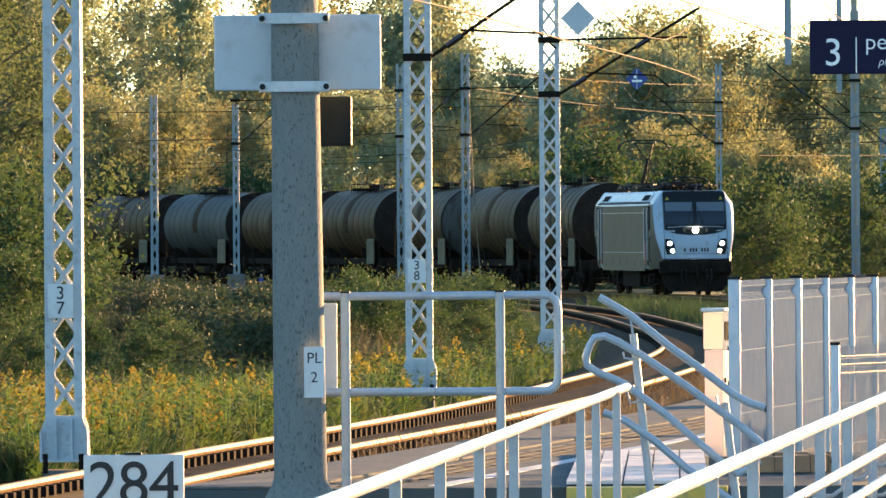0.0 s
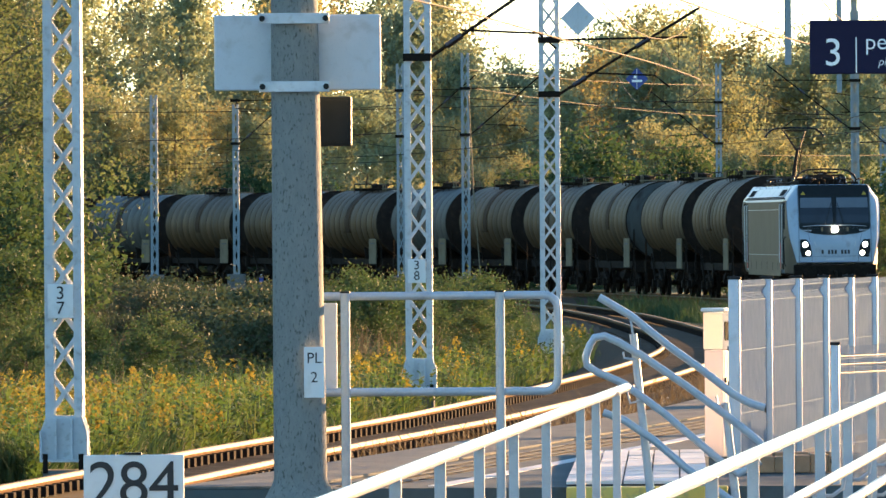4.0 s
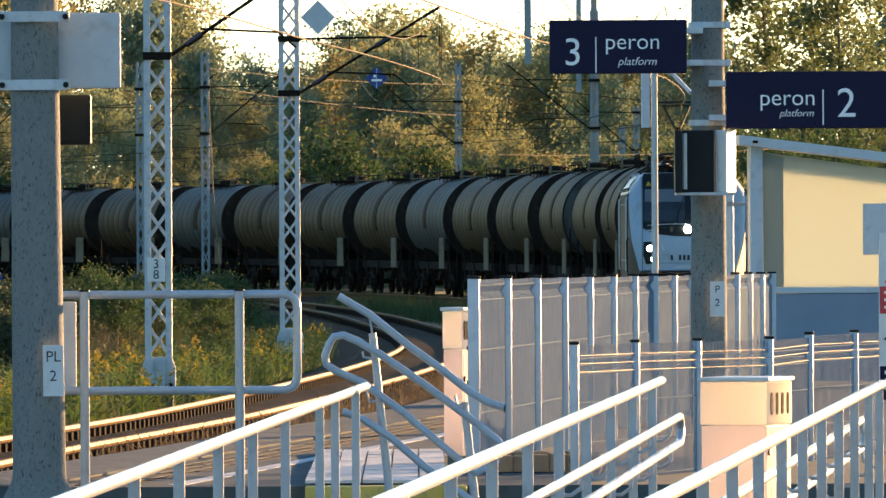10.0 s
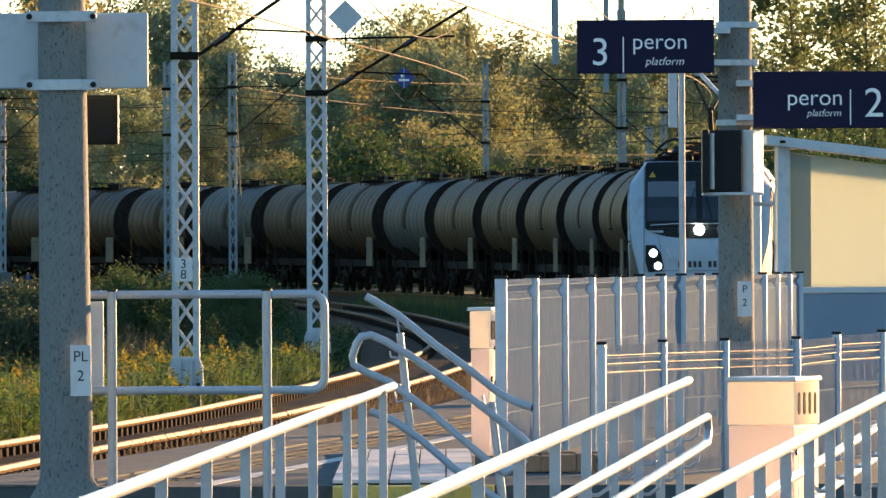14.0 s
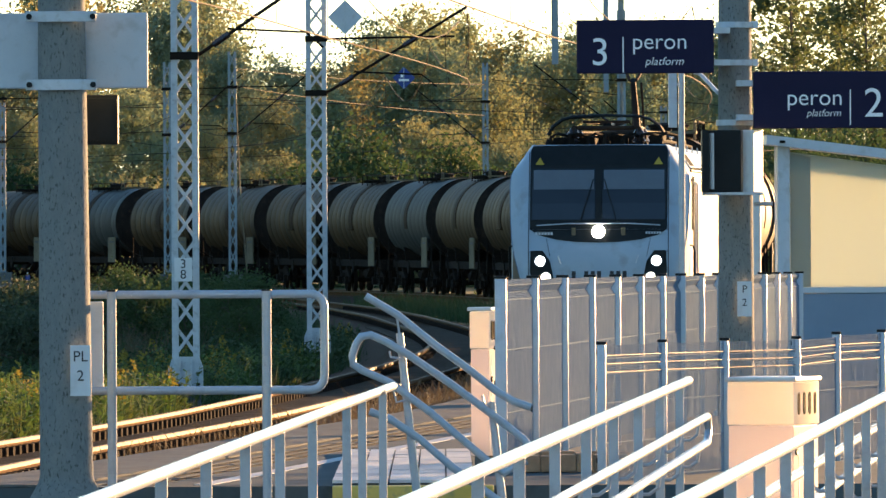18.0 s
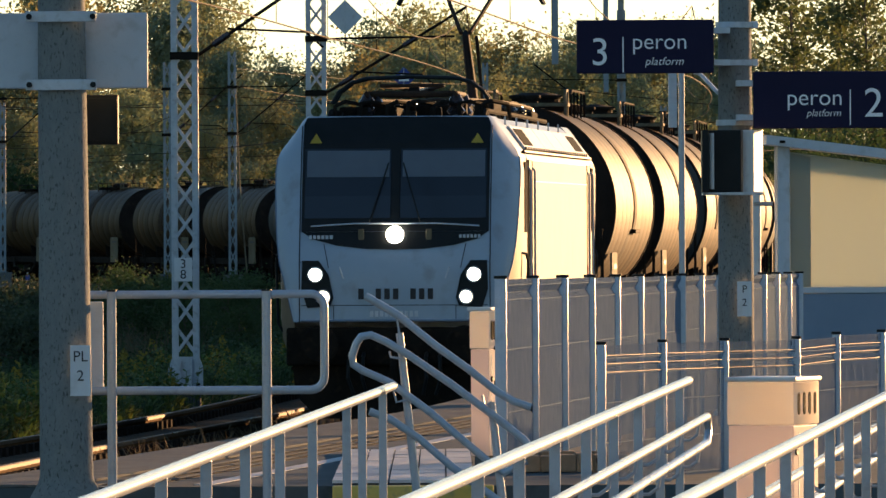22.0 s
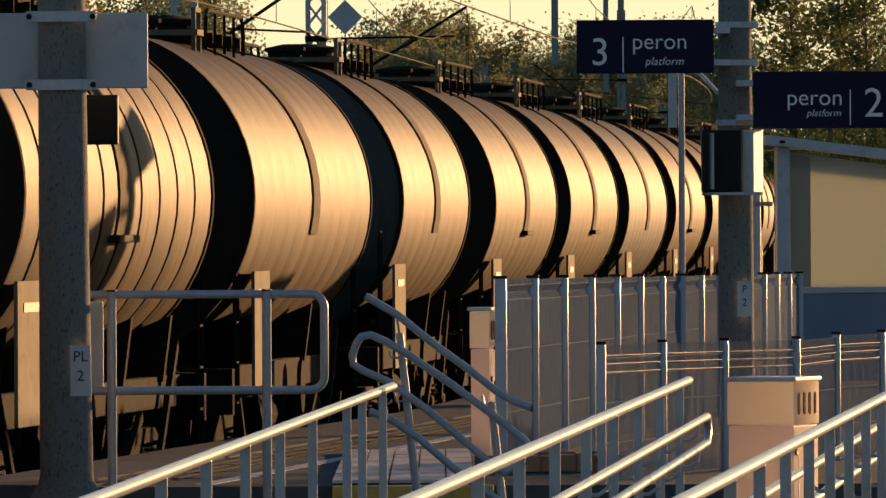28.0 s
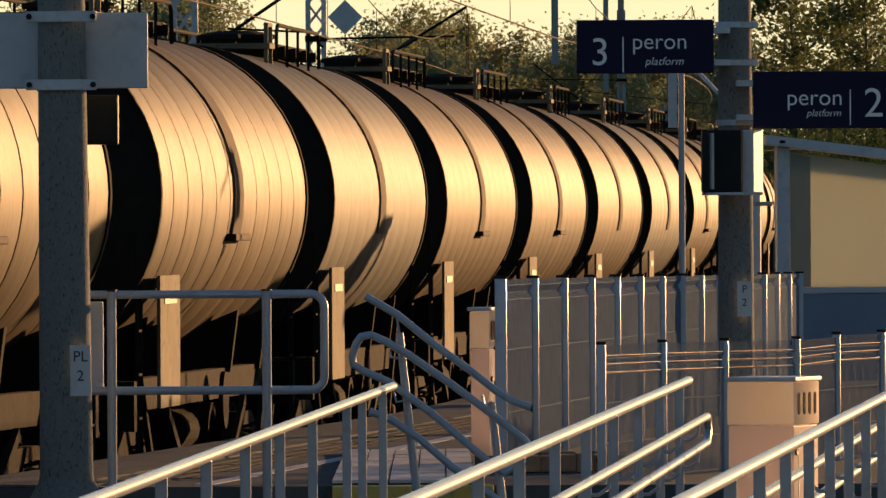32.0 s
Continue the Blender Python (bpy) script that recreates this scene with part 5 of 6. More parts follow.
for a, b, c in (((706, 592), (702, 565), (700, 558)), ((709, 635), (690, 632), (688, 622)), ((718, 708), (700, 712), (695, 690)), ((868, 712), (856, 718), (852, 700))):
    part("bracket", tube(B(), [at_k(*a), at_k(*b), at_k(*c)], 0.008, 6), M_TUBE, sr)
part("post_flange", box(B(), at_k(738, 0)[0] - 0.08, at_k(738, 0)[0] + 0.08, -0.03, 0.13, 0.3, 0.6), M_CONC, sr)
# low steps and landing under the railings, below the line of sight
st = root("steps", pose(0, 66, 0), "concrete steps and landing between the platforms", "steps", kind="structure")
part("landing", box(B(), -3.4, 5.5, -5.9, 4.9, -0.4, 0.30), M_CONC, st)
for i in range(3):
    part("step", box(B(), -1.4, 1.0, 4.0 - i * 0.34, 4.9, 0.30 + i * 0.15 - 0.14, 0.31 + i * 0.15, 0.01), M_CONC, st)

# ---- fences ----
def mesh_panel(name, p, q, z0, z1, parent, step=0.05, folds=(0.12, 0.5, 0.9), depth=0.05, plain=()):
    """A welded-wire panel with folded ridges between two posts."""
    p, q = Vector(p), Vector(q)
    d = q - p
    n = max(2, int(d.length / step))
    side = Vector((-d.y, d.x, 0)).normalized()
    verts, faces = [], []
    h = z1 - z0
    zs = [z0]
    for f in sorted(folds):
        zs += [z0 + f * h - 0.05, z0 + f * h, z0 + f * h + 0.05]
    zs.append(z1)
    r = 0.0028

    def rod(a, b):
        i = len(verts)
        u = (b - a).normalized()
        s = u.orthogonal().normalized()
        t = u.cross(s)
        for c in (a, b):
            for k in range(3):
                an = 2.094 * k
                verts.append(tuple(c + r * (math.cos(an) * s + math.sin(an) * t)))
        for k in range(3):
            faces.append((i + k, i + (k + 1) % 3, i + 3 + (k + 1) % 3, i + 3 + k))
    def off(j):
        return side * (depth if j % 3 == 2 else 0.0)
    for i in range(n + 1):
        b = p + d * (i / n)
        for j in range(len(zs) - 1):
            rod(Vector((b.x, b.y, zs[j])) + off(j), Vector((b.x, b.y, zs[j + 1])) + off(j + 1))
    hz = [z for z in zs[1:-1]] + [z0 + 0.3 * h, z0 + 0.7 * h]
    for j, z in enumerate(zs[1:-1]):
        rod(Vector((p.x, p.y, z)) + off(j + 1), Vector((q.x, q.y, z)) + off(j + 1))
    for f in plain:
        rod(Vector((p.x, p.y, z0 + f * h)), Vector((q.x, q.y, z0 + f * h)))
    me = bpy.data.meshes.new(name)
    me.from_pydata(verts, [], faces)
    me.materials.append(M_MESH)
    ob = new(name, me)
    ob.parent = parent
    return ob


def fence_post(f, x, y, z0, z1, wx, wy, rz=0.0):
    po = part("post", box(B(), -wx / 2, wx / 2, -wy / 2, wy / 2, z0, z1, 0.006), M_WHITEP, f, "pale coated steel post", True)
    po.matrix_basis = pose(x, y, 0, 0, 0, rz)
    part("cap", box(B(), -wx / 2 - 0.006, wx / 2 + 0.006, -wy / 2 - 0.006, wy / 2 + 0.006, z1, z1 + 0.02, 0.004), M_BLACK, po, "black plastic cap")
    for k in range(5):
        part("clip", box(B(), -wx / 2 - 0.008, -wx / 2, -0.012, 0.012, z0 + 0.15 + k * 0.24, z0 + 0.18 + k * 0.24), M_BLACK, po)
    return po


f1 = root("mesh_fence", pose(0, 0, 0), "pale coated welded-mesh fence along the platform", "fence", "fences on the platform")
pts1 = [(0.395 + 0.244 * k - 0.0016 * k * k, 74 + 2.5 * k, 2.112 - 0.0095 * k) for k in range(16)]
for x, y, z in pts1:
    fence_post(f1, x, y, TOP - 0.25, z, 0.082, 0.06)
for a, b in zip(pts1, pts1[1:]):
    mesh_panel("mesh_panel", (a[0], a[1], 0), (b[0], b[1], 0), TOP + 0.06, a[2] - 0.01, f1, 0.036, (0.93,), 0.03, (0.28, 0.62))
f2 = root("mesh_fence", pose(0, 0, 0), "low pale mesh fence beside the ramp", "fence", "fences on the platform")
pts2 = [((px - 784) * d / 19000, d, 2.47 + (402 - 0.005 * (px - 784) - py) * d / 19000) for px, py, d in ((1063, 610, 71.3), (1171, 606, 73.0), (1281, 603, 74.6), (1408, 600, 76.0), (1479, 592, 77.8), (1559, 588, 79.3), (1650, 584, 81.0), (1740, 580, 82.6))]
for x, y, z in pts2:
    fence_post(f2, x, y, TOP - 0.25, z, 0.058, 0.05)
for a, b in zip(pts2, pts2[1:]):
    mesh_panel("mesh_panel", (a[0], a[1], 0), (b[0], b[1], 0), TOP - 0.2, a[2] - 0.01, f2, 0.03, (0.88,), 0.02, (0.2, 0.42, 0.66))
    # Extra wires before the mesh, coloured as its glints.
    for dz in (0.075, 0.13, 0.185):
        part("ridge_wire", tube(B(), [(a[0], a[1] - 0.03, a[2] - dz), (b[0], b[1] - 0.03, b[2] - dz)], 0.0022, 5), M_RIDGE, f2, "extra wire with the pink glint in its colour", True)

# ---- street cabinets ----
def cabinet(x, y, z0, w, d, h, turn, label):
    c = root("service_cabinet", pose(x, y, z0, 0, 0, turn), label, "cabinet", "white service cabinets")
    part("body", box(B(), -w / 2, w / 2, -d / 2, d / 2, 0.08, h - 0.30, 0.008), M_SHELLDULL, c, "pinkish plastic cabinet body")
    up = part("upper_body", box(B(), -w / 2 - 0.006, w / 2 + 0.006, -d / 2 - 0.006, d / 2 + 0.006, h - 0.295, h - 0.03, 0.008), M_SHELL, c, "white upper section, whitened for the sun's glare")
    part("lid", box(B(), -w / 2 - 0.02, w / 2 + 0.02, -d / 2 - 0.02, d / 2 + 0.02, h - 0.028, h, 0.008), M_GLOSS, c, "white overhanging lid")
    part("base", box(B(), -w / 2 + 0.02, w / 2 - 0.02, -d / 2 + 0.02, d / 2 - 0.02, -0.3, 0.08), M_CONC, c)
    for k in range(4):
        xm = -w / 2 + w * (k + 0.8) / 4.6
        bm = plate(B(), arc(xm, h - 0.12, 0.024, 0, 180, 6) + arc(xm, h - 0.21, 0.024, 180, 360, 6), -d / 2 - 0.010, -d / 2 - 0.004)
        part("vent_slot", bm, M_UNDER, up, "dark vent slot")
    part("lock", lathe(B(), [(-0.012, 0.02), (0.0, 0.02)], 10, "y", (-w / 2 + 0.05, -d / 2, h * 0.55)), M_BLACK, c)
    for s in (-0.3, 0.3):
        part("panel_groove", box(B(), s * w - 0.003, s * w + 0.003, -d / 2 - 0.003, -d / 2 + 0.002, 0.12, h - 0.34), M_GALV, c)
    return c


cabinet(2.043, 66.6, 2.47 - 1.97, 0.55, 0.42, 1.532 - 0.50, 72, "white plastic service cabinet glaring in the low sun")
cabinet(0.298, 76.5, TOP, 0.24, 0.14, 1.898 - TOP, 70, "white plastic service cabinet beside the fence")

# ---- boxes on the concrete poles ----
bx = root("indicator_box", pose(2.467, 91.2, 3.017), "black display box with a pale side flap on the pole", "display box", "boxes on poles")
w2, h2 = 0.1632, 0.264
part("case", box(B(), 2.208 - 2.467, 2.534 - 2.467, -0.06, 0.55, -h2, h2, 0.012), M_BLACK, bx, "black case")
part("visor", box(B(), 2.208 - 2.467 - 0.01, 2.256 - 2.467, -0.26, -0.06, -h2, h2, 0.004), M_BLACK, bx)
# Pale glossy tube added to catch a glint along the case.
part("edge_strip", tube(B(), [(2.283 - 2.467, -0.085, -h2 * 0.9), (2.283 - 2.467, -0.085, h2 * 0.9)], 0.022, 12), M_GLOSS, bx, "glossy tube added to hold the sun's glint", True)
fl = part("side_flap", box(B(), -0.14, 0.14, -0.15, 0.15, -h2, h2, 0.006), M_GLOSS, bx, "pale side case lit by the sun")
fl.matrix_basis = pose(2.64 - 2.467, 0.12, 0, 0, 0, 70)
fl.scale = (0.9, 0.32, 1)
part("shelf", box(B(), 2.208 - 2.467, 2.717 - 2.467, -0.08, 0.4, -h2 - 0.025, -h2, 0.004), M_GALV, bx)
part("stay", tube(B(), [(0.18, 0.2, -h2 - 0.10), (0.34, 0.2, -h2 - 0.10)], 0.02, 6), M_GALV, bx)
b2 = root("loudspeaker_box", pose(-2.242, 70.5, 3.185), "black box mounted on the concrete pole", "loudspeaker", "boxes on poles")
part("case", box(B(), -0.1149, 0.1149, -0.10, 0.10, -0.163, 0.163, 0.01), M_BLACK, b2, "black case")
part("face", box(B(), -0.0963, 0.0889, -0.108, -0.10, -0.1408, 0.1408, 0.003), M_BLACK, b2)
part("bracket", box(B(), -0.2223, -0.1037, -0.03, 0.03, -0.03, 0.03), M_GALV, b2)
for px, py, zc in ((1302, 47, 0), (1302, 114, 0), (1300, 220, 0)):
    k = root("pole_clamp", pose(2.508, P2, 2.47 + (402 - py) * P2 / 19000), "galvanised band clamped round the concrete pole", "clamp", "pole clamps")
    part("band", lathe(B(), [(-0.025, 0.15), (-0.025, 0.165), (0.025, 0.165), (0.025, 0.15)], 24, "z"), M_GALV, k)
    part("lug", box(B(), 0.14, 0.20, -0.06, 0.0, -0.03, 0.03, 0.005), M_GALV, k)


def sticker(x, y, z, w, h, rows, label):
    s = root("pole_plate", pose(x, y, z), label, "plate", "plates on poles")
    part("plate", box(B(), -w / 2, w / 2, -0.004, 0.004, -h / 2, h / 2), M_PANEL, s)
    for i, r in enumerate(rows):
        words("letters", r, h * 0.30, pose(0.0, -0.006, h * 0.18 - i * h * 0.38, 90), M_INK, s, 0.001)


sticker(-2.362, 69.80, 1.548, 0.1323, 0.3306, ("PL", "2"), "white paper plate with black letters on the pole")
sticker(2.575, 91.79, 1.842, 0.1256, 0.2996, ("P", "2"), "white paper plate with black letters on the pole")

# slim pole with a tall plate behind the sign
sp = root("slim_pole", pose(2.182, 98, TOP), "slim pale steel pole with a narrow plate", "pole")
part("pole", tube(B(), [(0, 0, 0), (0, 0, 4.337 - TOP)], 0.030, 12), M_TUBE, sp, "", True)
part("plate", box(B(), 2.063 - 2.182, 2.141 - 2.182, -0.02, 0.10, 3.367 - TOP, 3.976 - TOP, 0.004), M_WHITEP, sp, "narrow pale plate")
part("arm", tube(B(), [(-0.05, 0, 3.0), (0, 0, 3.0)], 0.015, 6), M_GALV, sp)
part("sign_arm", tube(B(), [(0.0, 0, 3.925 - TOP), (0.18, 0, 3.847 - TOP), (0.32, -0.5, 3.677 - TOP)], 0.02, 6), M_GALV, sp)

# ---- shelter ----
D, F = 114.4, 114.4 / 104.0


def shelter_x(x):
    return (x - 3.919) * F


def shelter_z(z):
    return 2.47 + (z - 2.47) * F - TOP


sh = root("platform_shelter", pose(3.919 * F, D, TOP), "pale steel platform shelter with frosted side glass", "shelter")
x0, x1, x2, x3 = shelter_x(3.24), shelter_x(3.361), shelter_x(5.27), shelter_x(5.41)
zl, zr = shelter_z(3.236), shelter_z(2.965)
part("corner_post", box(B(), x0, x1, -0.06, 0.06, 0, zl, 0.008), M_WHITEP, sh)
part("corner_post", box(B(), x2, x3, -0.06, 0.06, 0, zr, 0.008), M_WHITEP, sh)
part("roof", plate(B(), [(x0 - 0.12, zl + 0.02), (x3 + 0.15, zr - 0.01), (x3 + 0.15, zr + 0.09), (x0 - 0.12, zl + 0.12)], -0.25, 1.1), M_WHITEP, sh, "sloping pale roof")
part("frosted_pane", plate(B(), [(x1, shelter_z(1.868)), (x2, shelter_z(1.868)), (x2, zr - 0.06), (x1, zl - 0.06)], -0.012, 0.012), M_FROST, sh, "frosted cream glass pane")
part("frost_strip", plate(B(), [(x1 + 0.005, shelter_z(1.873)), (x1 + 0.22, shelter_z(1.873)), (x1 + 0.22, zl - 0.12), (x1 + 0.005, zl - 0.07)], -0.020, -0.014), M_FROSTGREY, sh, "greyer strip of the pane")
part("mid_rail", box(B(), x1, x2, -0.04, 0.04, shelter_z(1.813), shelter_z(1.868), 0.004), M_WHITEP, sh)
part("kick_panel", box(B(), x1, x2, -0.02, 0.02, 0.05, shelter_z(1.808), 0.004), M_BLUEPANEL, sh, "blue-grey lower panel")
for xx, zz2 in ((x0 + 0.05, zl), (x3 - 0.05, zr)):
    part("rear_post", box(B(), xx - 0.05, xx + 0.05, 0.9, 1.0, 0, zz2, 0.008), M_WHITEP, sh)
part("roof_bolt", box(B(), x0 + 0.02, x0 + 0.08, -0.28, -0.25, zl + 0.03, zl + 0.06), M_UNDER, sh)

# timetable board standing parallel to the track
tb = root("timetable_board", pose(3.05, 105.5, TOP), "white timetable board with rounded edges on two posts", "notice board")
part("panel", box(B(), -0.035, 0.035, -0.8, 0.8, 0.55, 2.16, 0.01), M_PANEL, tb)
for y in (-0.83, 0.83):
    part("edge_post", tube(B(), [(0, y, 0), (0, y, 2.20)], 0.05, 14), M_GLOSS, tb, "glossy rounded edge post", True)
part("top_rail", tube(B(), [(0, -0.83, 2.18), (0, 0.83, 2.18)], 0.04, 10), M_GLOSS, tb, "", True)

# ---- notice board, number board, blocks ----
nb = root("notice_board", pose(2.793, 62, 0.5), "notice board with white, red and navy posters on a post", "notice board")
def nz(py):
    return 2.47 + (402 - 0.005 * 850 - py) * 62 / 19000 - 0.5
hx = 0.1207
part("post", box(B(), hx + 0.02, hx + 0.08, 0.0, 0.06, -0.1, nz(340), 0.005), M_GALV, nb)
part("back", box(B(), -hx, hx + 0.1, 0.0, 0.03, nz(712), nz(412), 0.006), M_PANEL, nb)
part("grey_plate", box(B(), -0.2088, hx, 0.05, 0.08, nz(451), nz(360), 0.006), M_BLUEPANEL, nb, "grey plate behind the posters").data.materials[0] = M_GALV
part("red_poster", box(B(), -hx + 0.004, hx + 0.09, -0.008, -0.002, nz(555), nz(507)), M_RED, nb, "red poster strip")
part("navy_poster", box(B(), -hx + 0.004, hx + 0.09, -0.008, -0.002, nz(708), nz(648)), M_SIGN, nb, "navy poster foot")
part("emblem", plate(B(), [(-hx + 0.02, nz(600)), (0, nz(612)), (hx, nz(600)), (0, nz(585))], -0.010, -0.004), M_INK, nb)
part("poster_mark", plate(B(), [(-hx + 0.03, nz(500)), (-hx + 0.09, nz(478)), (-hx + 0.13, nz(478)), (-hx + 0.09, nz(500))], -0.010, -0.004), M_RED, nb)
for i in range(3):
    part("text_bar", box(B(), -hx + 0.03, hx, -0.012, -0.008, nz(520 + i * 13), nz(515 + i * 13)), M_WHITE, nb)
    part("text_bar", box(B(), -hx + 0.03, hx, -0.012, -0.008, nz(662 + i * 14), nz(656 + i * 14)), M_WHITE, nb)
n2 = root("number_board", pose(-3.044, 60, 0), "white board with large black numerals 284", "number board")
part("board", box(B(), -0.2811, 0.2811, -0.012, 0.012, 0.834, 1.223, 0.006), M_PANEL, n2)
part("cap", box(B(), -0.0505, 0.0442, -0.02, 0.04, 1.223, 1.235), M_BLACK, n2)
part("post", tube(B(), [(0, 0.05, -0.4), (0, 0.05, 1.213)], 0.03, 10), M_GALV, n2)
for i, ch in enumerate("284"):
    words("numeral", ch, 0.3537, pose(0.1705 * (i - 1), -0.014, 0.942, 90), M_INK, n2)
for i in range(14):
    bm = box(B(), -0.06, 0.06, -0.10, 0.10, -0.05, 0.06 + 0.02 * random.random(), 0.008)
    ob = tagged(part("kerb_block", bm, M_BRICK), "worn brown kerb block under the fence", "kerb block", "kerb blocks")
    ob.matrix_world = pose(0.471 + 0.125 * (i % 7) + 0.01 * random.random(), 74.6 + 0.8 * (i // 7), TOP + 0.055, 0, 0, random.uniform(-6, 6))

# ---- trees, shrubs, weeds ----
rng = np.random.default_rng(7)


def leaf_mesh(name, centres, size, material):
    """Many small three-cornered leaf sprays, one per centre."""
    n = len(centres)
    d = rng.normal(size=(n, 3)); d /= np.linalg.norm(d, axis=1)[:, None]
    e = np.cross(d, rng.normal(size=(n, 3))); e /= np.linalg.norm(e, axis=1)[:, None]
    s = (size * rng.uniform(0.55, 1.3, n))[:, None]
    v = np.stack([centres - d * s * 0.6, centres + e * s * 0.42 + d * s * 0.2, centres + d * s * 0.5 - e * s * 0.36], 1).reshape(-1, 3)
    me = bpy.data.meshes.new(name)
    me.from_pydata(v.tolist(), [], np.arange(n * 3).reshape(n, 3).tolist())
    me.materials.append(material)
    return me


def tree(name, h, spread, leaves, size, material, label, lean=0.0, gap=-0.1, low=0.25, limbs=40, clump=1.1):
    """Trunk and limbs; loose leaf masses round the limbs, broken by the gaps of a noise (gap: its threshold, clump: per metre)."""
    t = root(name, pose(0, 0, 0), label, "tree", "trees of the wood")
    bm = B()
    tube(bm, [(0, 0, -0.6), (lean * 0.2, 0, h * 0.3), (lean * 0.5, 0.1, h * 0.6), (lean, 0, h * 0.92)], h * 0.010 + 0.03, 8, 0.03)
    seed = rng.uniform(0, 50)
    cs = []
    for i in range(limbs):
        u = (i + rng.uniform(0, 1)) / limbs
        z = h * (low + (0.96 - low) * u)
        an = rng.uniform(0, 6.283)
        r = spread * math.sqrt(max(0.03, 1 - abs(2 * u - 0.7) ** 2 * 0.62)) * rng.uniform(0.3, 1.15)
        tip = Vector((math.cos(an) * r + lean * z / h, math.sin(an) * r, z + r * rng.uniform(0.0, 0.5)))
        mid = tip * 0.5 + Vector((lean * z / h * 0.5, 0, z * 0.47))
        tube(bm, [(lean * z / h, 0, z * 0.93), mid, tip], 0.035, 5, 0.01)
        wide = spread * rng.uniform(0.13, 0.30)
        n = 0
        while n < leaves // limbs:
            a = rng.random() ** 0.6
            c = mid.lerp(tip, a)
            q = rng.normal(size=3) * wide * (1.15 - 0.3 * a)
            p = (c.x + q[0], c.y + q[1], max(0.0, c.z + q[2] * 0.9))
            k = noise.noise((p[0] * clump + seed, p[1] * clump, p[2] * clump)) + 0.6 * noise.noise((p[0] * clump * 2.6, p[1] * clump * 2.6 + seed, p[2] * clump * 2.6))
            n += 0.25
            if k > gap + rng.normal() * 0.15:
                cs.append(p)
                n += 0.75
    part("trunk", bm, M_BARK, t, "bark-covered trunk and limbs")
    cr = new("crown", leaf_mesh("crown", np.array(cs), size, material))
    cr.parent = t
    return t


kinds_t = [tree("tree", 13, 3.2, 17000, 0.20, M_LEAF, "autumn-coloured broadleaf tree at the edge of the wood", 0, -0.05, 0.1),
           tree("tree", 15, 3.4, 19000, 0.20, M_LEAF, "tall autumn-coloured broadleaf tree of the wood", 0.5, 0.0, 0.1, 46),
           tree("tree", 12, 2.8, 20000, 0.19, M_LEAFGREEN, "green broadleaf tree of the wood", -0.3, -0.05, 0.06, 36),
           tree("tree", 14.5, 2.5, 19000, 0.19, M_LEAFGREEN, "dull green uneven tree of the wood", 0.2, 0.0, 0.08, 44),
           tree("tree", 16, 3.9, 10500, 0.25, M_LEAFDARK, "tall loose-crowned dark tree with gaps of sky", 0.6, 0.12, 0.1, 44, 0.8),
           tree("shrub", 4.2, 2.1, 7000, 0.16, M_BUSH, "dense green shrub by the railway", 0.1, -0.1, 0.03, 30, 1.8),
           tree("shrub", 3.0, 1.6, 5000, 0.14, M_LEAF, "yellowing shrub by the railway", 0.1, -0.1, 0.03, 26, 2.2),
           tree("tree", 15, 3.6, 11000, 0.24, M_LEAF, "tall loose autumn tree with gaps of sky", 0.4, 0.12, 0.08, 44, 0.9),
           tree("shrub", 1.5, 1.3, 5000, 0.10, M_SCRUB, "dull grey-green scrub on the waste ground", 0.1, -0.1, 0.03, 30, 3.0),
           tree("tree", 14, 3.0, 30000, 0.115, M_LEAFDARK, "dark leafy tree near the railway", 0.2, -0.05, 0.05, 46, 1.3)]
taken = set()


def plant(k, x, y, z=-0.42, s=1.0):
    m = Matrix.Translation((x, y, z)) @ Matrix.Rotation(random.uniform(0, 6.28), 4, "Z")
    if k in taken:
        ob = copy_thing(kinds_t[k], m)
    else:
        ob = kinds_t[k]
        taken.add(k)
        ob.matrix_basis = m
    ob.scale = (s * random.uniform(0.9, 1.15),) * 2 + (s,)
    return ob


HT = (13, 15, 12, 14.5, 16, 4.2, 3.0, 15, 1.5, 14)
# the wood's outline: bearing (1/19000 rad), height of the crowns in metres
SKY = ((-520, 21), (-200, 20), (0, 18), (250, 19.5), (360, 18), (420, 14), (470, 12.2), (620, 12.4), (660, 13.2), (715, 15.2), (790, 15.2), (840, 12.6), (930, 13.8), (1100, 14), (1200, 14.2), (1290, 16), (1360, 20), (1700, 21))
# The rows at 770 and 840 are added to shade the nearer crowns.
for row, (d, n, f) in enumerate(((705, 36, 1.06), (650, 34, 0.97), (590, 34, 0.62), (770, 30, 0.98), (840, 26, 0.93))):
    for i in range(n):
        px = -520 + 2220 * (i + random.uniform(0.1, 0.9)) / n
        h = float(np.interp(px, [q[0] for q in SKY], [q[1] for q in SKY])) * f * random.uniform(0.86, 1.03) * d / 655
        gold = 450 < px < 780 or px < 200
        k = random.choice((0, 1, 0, 2) if gold else (2, 3, 2, 0))
        if px > 1280 or px < 300 and row in (0, 1):
            k = random.choice((7, 7, 3) if px < 300 else (4, 4, 2))
            if random.random() < (0.45 if row == 0 else 0.2):
                continue
        if row > 2 and (px < 380 or px > 1280):
            continue
        y = d + random.uniform(-14, 14)
        plant(k, (px - 784) * y / 19000, y, -0.42, h / HT[k])
# shrubs under the wood and along the right of the line
for i in range(46):
    px = -450 + 2100 * (i + random.random()) / 46
    y = random.uniform(505, 560) if px > 330 else random.uniform(560, 590)
    plant(random.choice((5, 6, 5)), (px - 784) * y / 19000, y, -0.42, random.uniform(1.0, 1.7))
